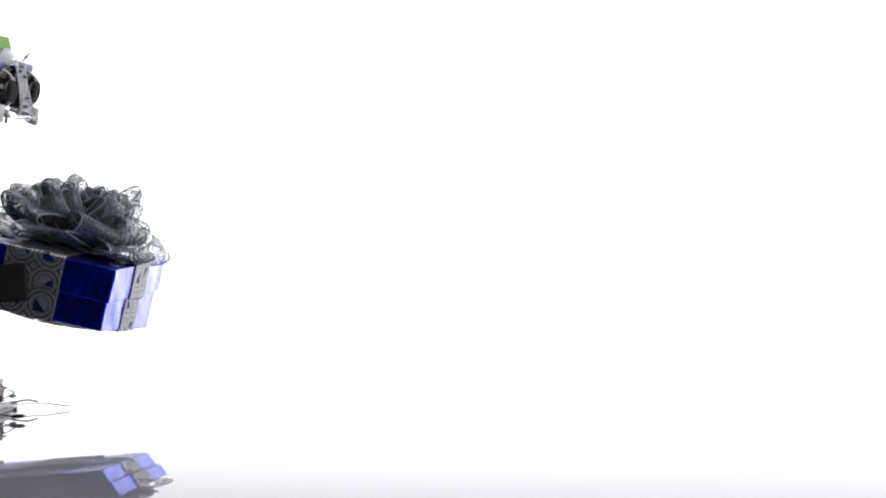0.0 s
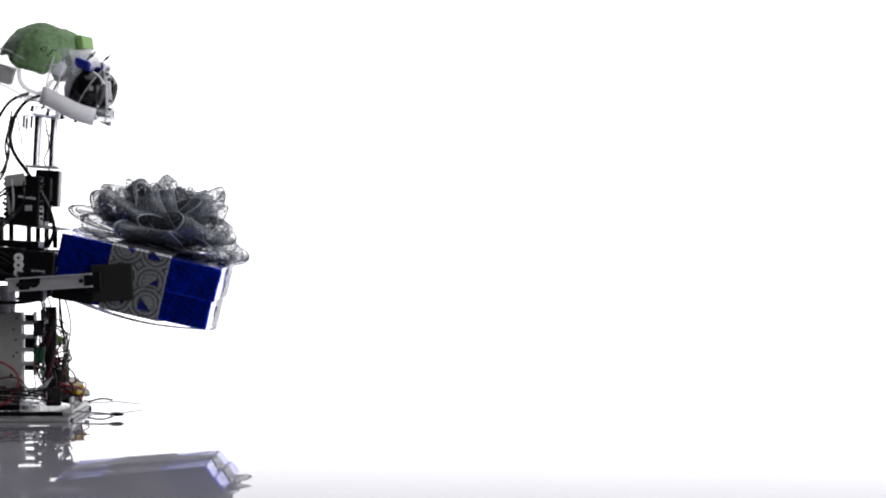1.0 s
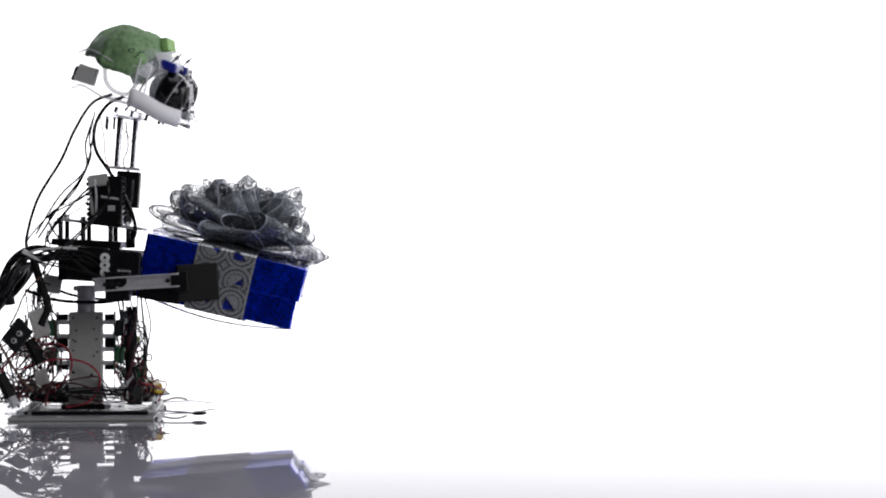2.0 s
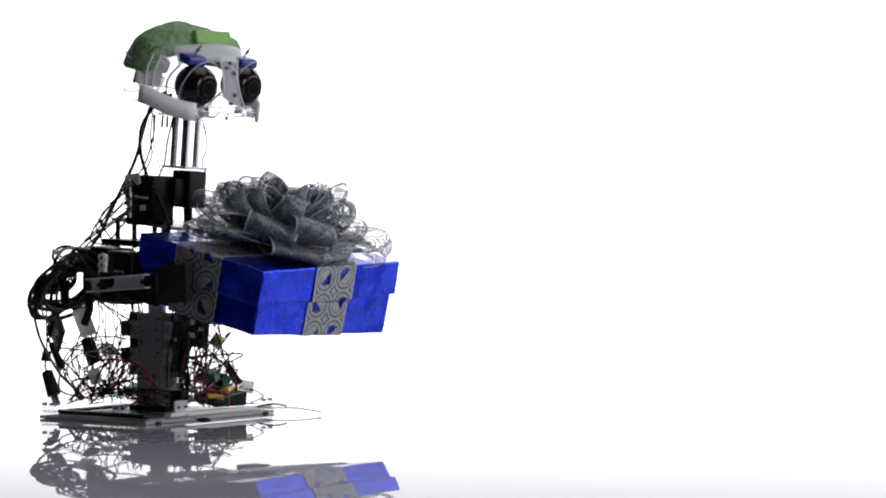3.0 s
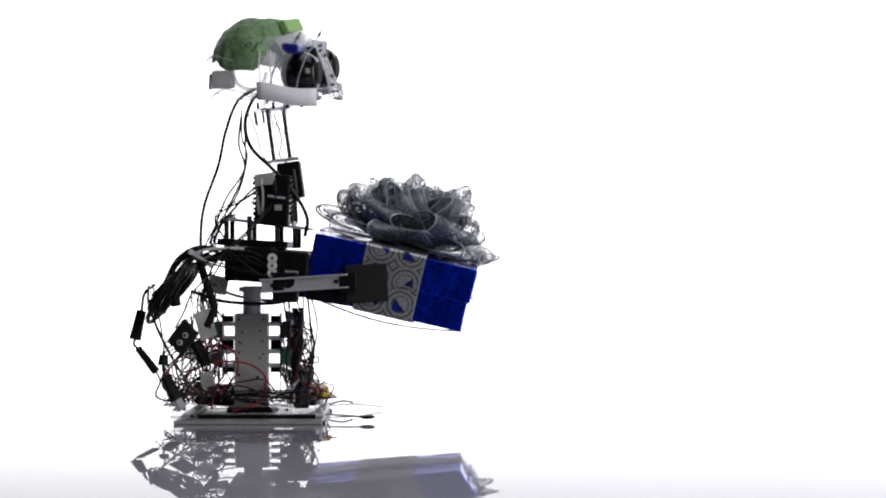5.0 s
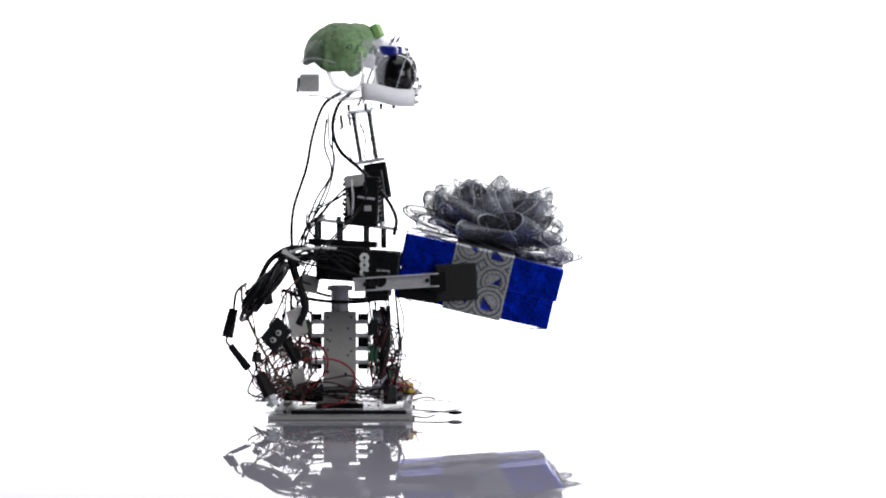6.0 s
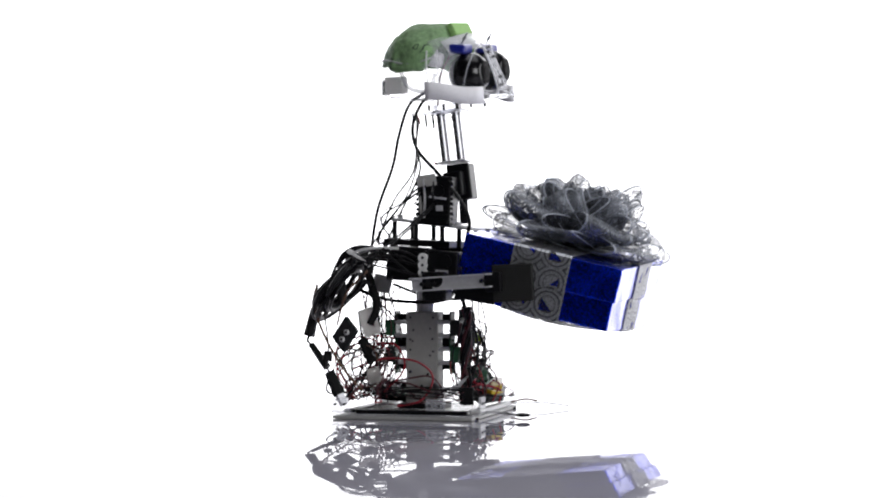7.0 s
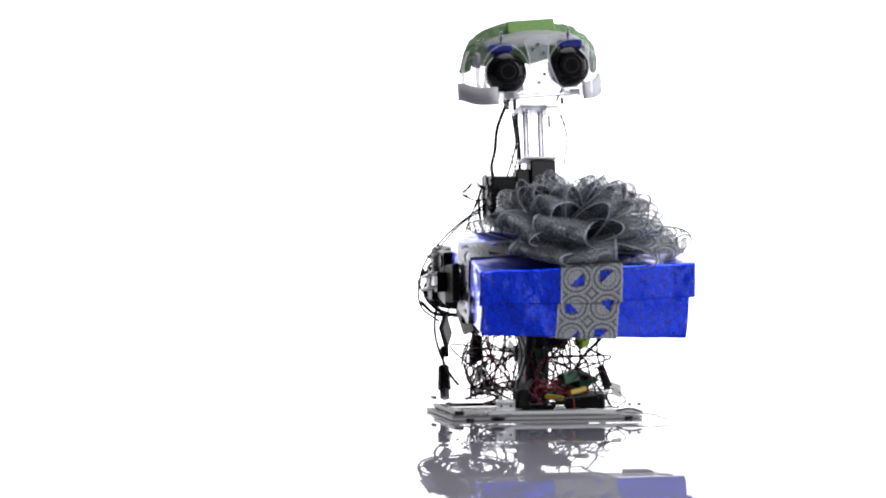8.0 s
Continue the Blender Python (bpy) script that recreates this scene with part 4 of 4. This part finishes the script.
    part("servo_lead", tube([(0.03, -0.067, 0.264), (0.01, -0.1, 0.238), (-0.02, -0.122, 0.205), (-0.036, -0.13, 0.18)], 0.0012), M_WIRE, robot, "", True)
    part("servo_lead", tube([(-0.036, -0.134, 0.185), (-0.06, -0.137, 0.16), (-0.072, -0.13, 0.135), (-0.084, -0.105, 0.117)], 0.0014), M_BROWN, robot, "", True)
    for k in range(7):
        y = -0.125 + rnd.uniform(-0.012, 0.01)
        pts = [(-0.055 + rnd.uniform(-0.01, 0.01), y + 0.02, 0.2), (-0.02, y, 0.205 + rnd.uniform(-0.02, 0.012)), (0.015, y - 0.004, 0.2 + rnd.uniform(-0.025, 0.01)), (0.05 + rnd.uniform(-0.02, 0.02), y + 0.012, 0.17)]
        part("shoulder_wire", tube(pts, rnd.choice((0.0009, 0.0012, 0.0016))), M_WIRE, robot, "", True)
    # slack leads that fall from the shoulder behind the column, and red ones that reach the boards
    slack = random.Random(5)
    for k in range(11):
        x, y = slack.uniform(-0.075, -0.04), slack.uniform(-0.07, 0.04)
        bow_out = slack.uniform(-0.014, 0.014)
        pts = [(x, y, 0.16), (x + bow_out, y + 0.006, 0.125), (x - 0.4 * bow_out, y, 0.088), (x - slack.uniform(0, 0.03), y - 0.01, 0.05), (x - slack.uniform(0, 0.05), y, 0.018)]
        part("drop_wire", tube(pts, slack.choice((0.0007, 0.0009, 0.0011)), n=5), slack.choice((M_WIRE, M_WIRE, M_MAROON)), robot, "", True)
    for k in range(5):
        y, z, far = slack.uniform(-0.06, 0.0), 0.07 + 0.007 * k, slack.uniform(-0.115, -0.09)
        pts = [(-0.035, y + 0.01, z), (-0.06, y, z + slack.uniform(0.0, 0.018)), (far + 0.012, y - 0.012, z - 0.004), (far, y - 0.015, z - 0.028), (far + 0.02, y, 0.022)]
        part("signal_lead", tube(pts, slack.choice((0.0008, 0.001)), n=5), (M_RED, M_MAROON)[k % 2], robot, "", True)
    for k in range(5):
        y = slack.uniform(-0.07, 0.02)
        pts = [(-0.11 + 0.008 * k, y, 0.02), (-0.085, y - 0.008, 0.024 + slack.uniform(0, 0.02)), (-0.06, y, 0.035 + slack.uniform(0, 0.02)), (-0.035, y + 0.01, 0.03)]
        part("loose_wire", tube(pts, slack.choice((0.001, 0.0014)), n=5), slack.choice((M_WIRE, M_MAROON)), robot, "", True)


base()
column()
electronics()
shoulders()
NECK = neck()
HEAD = head()
wiring()

# ---- the gift box in its grip, in the robot's space ----
gift = tagged(new("gift_box"), "blue foil gift box with grey patterned ribbon and a big bow", "gift box")
BOX = pose(0.1857, 0.0027, 0.2136, -1.06, 13.00, -1.02)
ROLL = pose(0, 0, 0, 3.27)  # the lid sits askew on the box
LID = BOX @ ROLL
W, L, H, DEEP = 0.2553, 0.1988, 0.0844, 0.0414


def gift_box():
    def wrapped(sx, sy, z0, z1):
        """One half of the box, its foil slightly slack."""
        bm = block((sx, sy, z1 - z0), (0, 0, (z0 + z1) / 2), bevel=0.0018)
        bmesh.ops.subdivide_edges(bm, edges=[e for e in bm.edges if e.calc_length() > 0.03], cuts=9, use_grid_fill=True)
        for v in bm.verts:
            v.co += 0.0012 * noise.noise_vector(v.co * 34)
        return bm

    lid = part("lid", wrapped(L, W, -DEEP, 0.0), M_FOIL, gift, "shiny blue foil lid", smooth=False)
    low = part("box", wrapped(0.1931, 0.2444, -H, -0.03), M_FOIL, gift)
    lid.matrix_basis, low.matrix_basis = LID, BOX @ pose(0, 0.0015, 0)
    # folded paper flaps on the two short sides
    for s in (-1, 1):
        bm = bmesh.new()
        y = s * (W / 2 - 0.0045) + 0.0015
        q = [bm.verts.new(p) for p in ((0.092, y, -0.046), (0.05, y, -0.046), (0.09, y, -0.081))]
        bm.faces.new(q)
        flap = part("paper_flap", bm, M_FOIL, gift)
        flap.modifiers.new("thickness", "SOLIDIFY").thickness = 0.0012
        flap.matrix_basis = BOX
    hw = 0.0365

    def band(along_x):
        half = (L if along_x else W) / 2 + 0.0022
        inner = half - (0.0035 if along_x else 0.0045)
        prof = [(-inner, -H - 0.002), (-inner, -DEEP - 0.004), (-half, -DEEP - 0.001), (-half, 0.0), (-half + 0.003, 0.0022)]
        prof += [(-half + 0.003 + (2 * half - 0.006) * k / 12, 0.0024) for k in range(1, 12)]
        prof += [(half - 0.003, 0.0022), (half, 0.0), (half, -DEEP - 0.001), (inner, -DEEP - 0.004), (inner, -H - 0.002)]
        sag = 0.011 if along_x else 0.002
        prof += [(inner * (1 - k / 5), -H - 0.002 - sag * math.sin(math.pi * k / 10)) for k in range(1, 11)]
        rows, uvs, run = [], [], 0.0
        for k, (a, z) in enumerate(prof):
            if k:
                run += math.dist(prof[k], prof[k - 1])
            row = [Vector((a, w + 0.003, z) if along_x else (w, a, z)) for w in (-hw, 0.0, hw)]
            rows.append([ROLL @ p for p in row] if z > -DEEP - 0.002 else row)
            uvs.append([(run, w + 0.036) for w in (-0.036, 0.0, 0.036)])
        b = part("ribbon_band", strip(rows, uvs), M_BAND, gift, "grey ribbon printed with silver rings")
        b.modifiers.new("thickness", "SOLIDIFY").thickness = 0.0006
        b.matrix_basis = BOX @ pose(0, 0, 0.0009 if along_x else 0)

    band(True)
    band(False)
    # the bow: loops in tiers round a knot
    bm = bmesh.new()
    bmesh.ops.create_icosphere(bm, subdivisions=2, radius=0.016)
    bow = part("bow", bm, M_BOW, gift, "large bow of sheer grey ribbon with ring print", smooth=True)
    bow.matrix_basis = LID @ pose(0.004, 0.004, 0.010, 0, 0, 0)
    rnd = random.Random(21)

    def loop(az, lift, length, tall, width, roll=0.0):
        rows, uvs, run, n = [], [], rnd.uniform(0, 0.1), 30
        turn = Matrix.Rotation(math.radians(az), 4, "Z") @ Matrix.Rotation(-math.radians(lift), 4, "Y") @ Matrix.Rotation(math.radians(roll), 4, "X")
        bend, ph = rnd.uniform(-0.25, 0.25), rnd.uniform(0, 6.28)
        last = None
        for i in range(n + 1):
            t = i / n
            a = length * (1 - math.cos(2 * math.pi * t)) / 2
            p = tall * math.sin(2 * math.pi * t) * (0.35 + 0.65 * math.sin(math.pi * t)) + 0.0022 * math.sin(9 * t + ph)
            w = width * (0.45 + 0.55 * min(1, 2.2 * math.sin(math.pi * t)))
            if lift > 30:
                w *= 1 - 0.45 * math.sin(math.pi * t) ** 8
            mid = Vector((a, bend * a * a / length, p))
            if last is not None:
                run += (mid - last).length
            last = mid
            row, uv = [], []
            for c in (-0.5, -0.25, 0, 0.25, 0.5):
                q = mid + Vector((0.005 * math.sin(6 * t + 5 * c + ph), c * w, 0.009 * math.sin(9 * t + ph) * c))
                row.append(turn @ q)
                uv.append((run, (c + 0.5) * 0.072))
            rows.append(row)
            uvs.append(uv)
        bm = strip(rows, uvs)
        for side in (0, -1):
            tube([r[side] for r in rows], 0.0006, bm=bm, n=4, steps=1)
        o = part("bow_loop", bm, M_BOW, bow, "", True)
        o.modifiers.new("thickness", "SOLIDIFY").thickness = 0.0005

    # wide low loops on the lid, one long loop past its corner, then tiers rising to the crown
    for az, lift, length, roll in ((41, 1, 0.136, 6), (6, 2, 0.098, 4), (-36, 2, 0.118, -8), (-82, 8, 0.114, 4), (84, 3, 0.116, 5), (132, 5, 0.104, 8), (178, 4, 0.1, 0), (-138, 6, 0.104, -4)):
        loop(az, lift, length, 0.019 if length > 0.13 else 0.0115, 0.068, roll)
    for k in range(8):
        loop(k * 45 - 64 + rnd.uniform(-6, 6), 21 + rnd.uniform(-4, 4), 0.1 + rnd.uniform(-0.006, 0.006), 0.0185, 0.062, rnd.uniform(-20, 20))
    for k in range(8):
        loop(k * 45 - 40 + rnd.uniform(-8, 8), 37 + rnd.uniform(-5, 5), 0.095 + rnd.uniform(-0.006, 0.005), 0.018, 0.05, rnd.uniform(-40, 40))
    for k in range(8):
        loop(k * 45 + 10 + rnd.uniform(-10, 10), 52 + rnd.uniform(-7, 6), 0.083 + rnd.uniform(-0.006, 0.005), 0.017, 0.038, rnd.uniform(-60, 60))
    for k in range(5):
        loop(k * 72 + 30 + rnd.uniform(-12, 12), 66 + rnd.uniform(-8, 6), 0.07 + rnd.uniform(-0.006, 0.005), 0.015, 0.032, rnd.uniform(-70, 70))
    loop(-128, 66, 0.085, 0.013, 0.034, 25)


gift_box()

# ---- the performance ----
# seconds; place and turn of the base; lean of the neck; turn, nod and tilt of the head
ACT = [
    (0.0, -0.6574, 0.7866, -5.1, 8.5, -8.0, 9.6, 0.5),
    (0.3, -0.6249, 0.7868, -5.2, 7.8, -7.5, 11.8, 1.0),
    (0.5, -0.6011, 0.7896, -3.1, 5.7, -10.1, 13.4, 1.3),
    (0.8, -0.5633, 0.7970, -2.5, 3.7, -8.7, 13.9, 2.2),
    (1.0, -0.5520, 0.8010, 2.0, 2.8, -6.2, 14.3, 2.0),
    (1.3, -0.5234, 0.8034, -4.6, 5.7, -7.4, 13.5, 1.3),
    (1.5, -0.5077, 0.8051, 2.4, 5.1, -7.7, 14.2, 1.5),
    (1.8, -0.4721, 0.8130, -7.0, 5.7, -7.6, 14.3, 1.3),
    (2.0, -0.4532, 0.8144, 3.5, 4.2, -6.1, 15.2, 1.3),
    (2.2, -0.4285, 0.8103, 6.0, 4.5, -8.9, 14.1, 1.7),
    (3.3, -0.3440, 0.7801, -52.2, 4.9, -2.9, 12.1, 1.1),
    (3.5, -0.3380, 0.7795, -56.4, 3.7, -4.3, 12.9, 1.6),
    (3.7, -0.3380, 0.7798, -56.4, 3.0, -11.2, 18.6, 2.1),
    (3.9, -0.3379, 0.7802, -56.4, 0.0, -23.0, 16.4, 4.4),
    (4.0, -0.3379, 0.7804, -56.4, -2.5, -31.7, 8.5, 6.1),
    (4.2, -0.3252, 0.7738, -49.9, -5.1, -36.5, 3.0, 8.5),
    (4.5, -0.2913, 0.7666, -28.5, -7.0, -36.9, 1.0, 10.3),
    (4.7, -0.2645, 0.7695, -17.6, -7.4, -37.1, 1.4, 9.5),
    (4.8, -0.2557, 0.7661, -11.7, -7.3, -23.0, 0.4, 8.5),
    (5.0, -0.2382, 0.7594, 0.2, -7.8, -15.7, -0.7, 6.9),
    (5.2, -0.2227, 0.7786, 4.1, -9.1, -5.3, -2.1, 5.5),
    (6.3, -0.1080, 0.8339, -0.2, -9.4, -3.7, -1.7, 5.0),
    (6.5, -0.0928, 0.8219, 9.6, -8.8, -3.3, -0.6, 5.0),
    (6.8, -0.0324, 0.8218, -9.4, -8.2, -5.0, -3.2, 5.0),
    (7.0, -0.0230, 0.8270, -15.0, -7.0, -7.6, -3.5, 4.4),
    (7.2, 0.0079, 0.8466, -27.8, -7.4, -3.9, -4.5, 4.6),
    (7.5, 0.0417, 0.8283, -43.2, -8.1, -5.6, -2.4, 4.5),
    (7.7, 0.0748, 0.8312, -60.5, -8.8, -4.4, -3.3, 4.2),
    (8.0, 0.1142, 0.8067, -79.2, -8.6, -3.1, -0.7, 4.3),
]


def motions():
    body, lean, gaze = [], [], []
    for t, x, y, turn, a, yaw, nod, tilt in ACT:
        body.append((t, pose(x, y, 0, 0, 0, turn)))
        bend = Matrix.Rotation(radians(a), 4, "Y")
        lean.append((t, Matrix.Translation(PIVOT) @ bend))
        top = PIVOT + bend @ (NECK_TOP - PIVOT)
        spin = Matrix.Rotation(radians(yaw), 4, "Z") @ Matrix.Rotation(radians(nod), 4, "Y") @ Matrix.Rotation(radians(tilt), 4, "X")
        gaze.append((t, Matrix.Translation(top) @ spin))
    walk(robot, body)
    walk(gift, body)
    walk(NECK, lean)
    walk(HEAD, gaze)


motions()
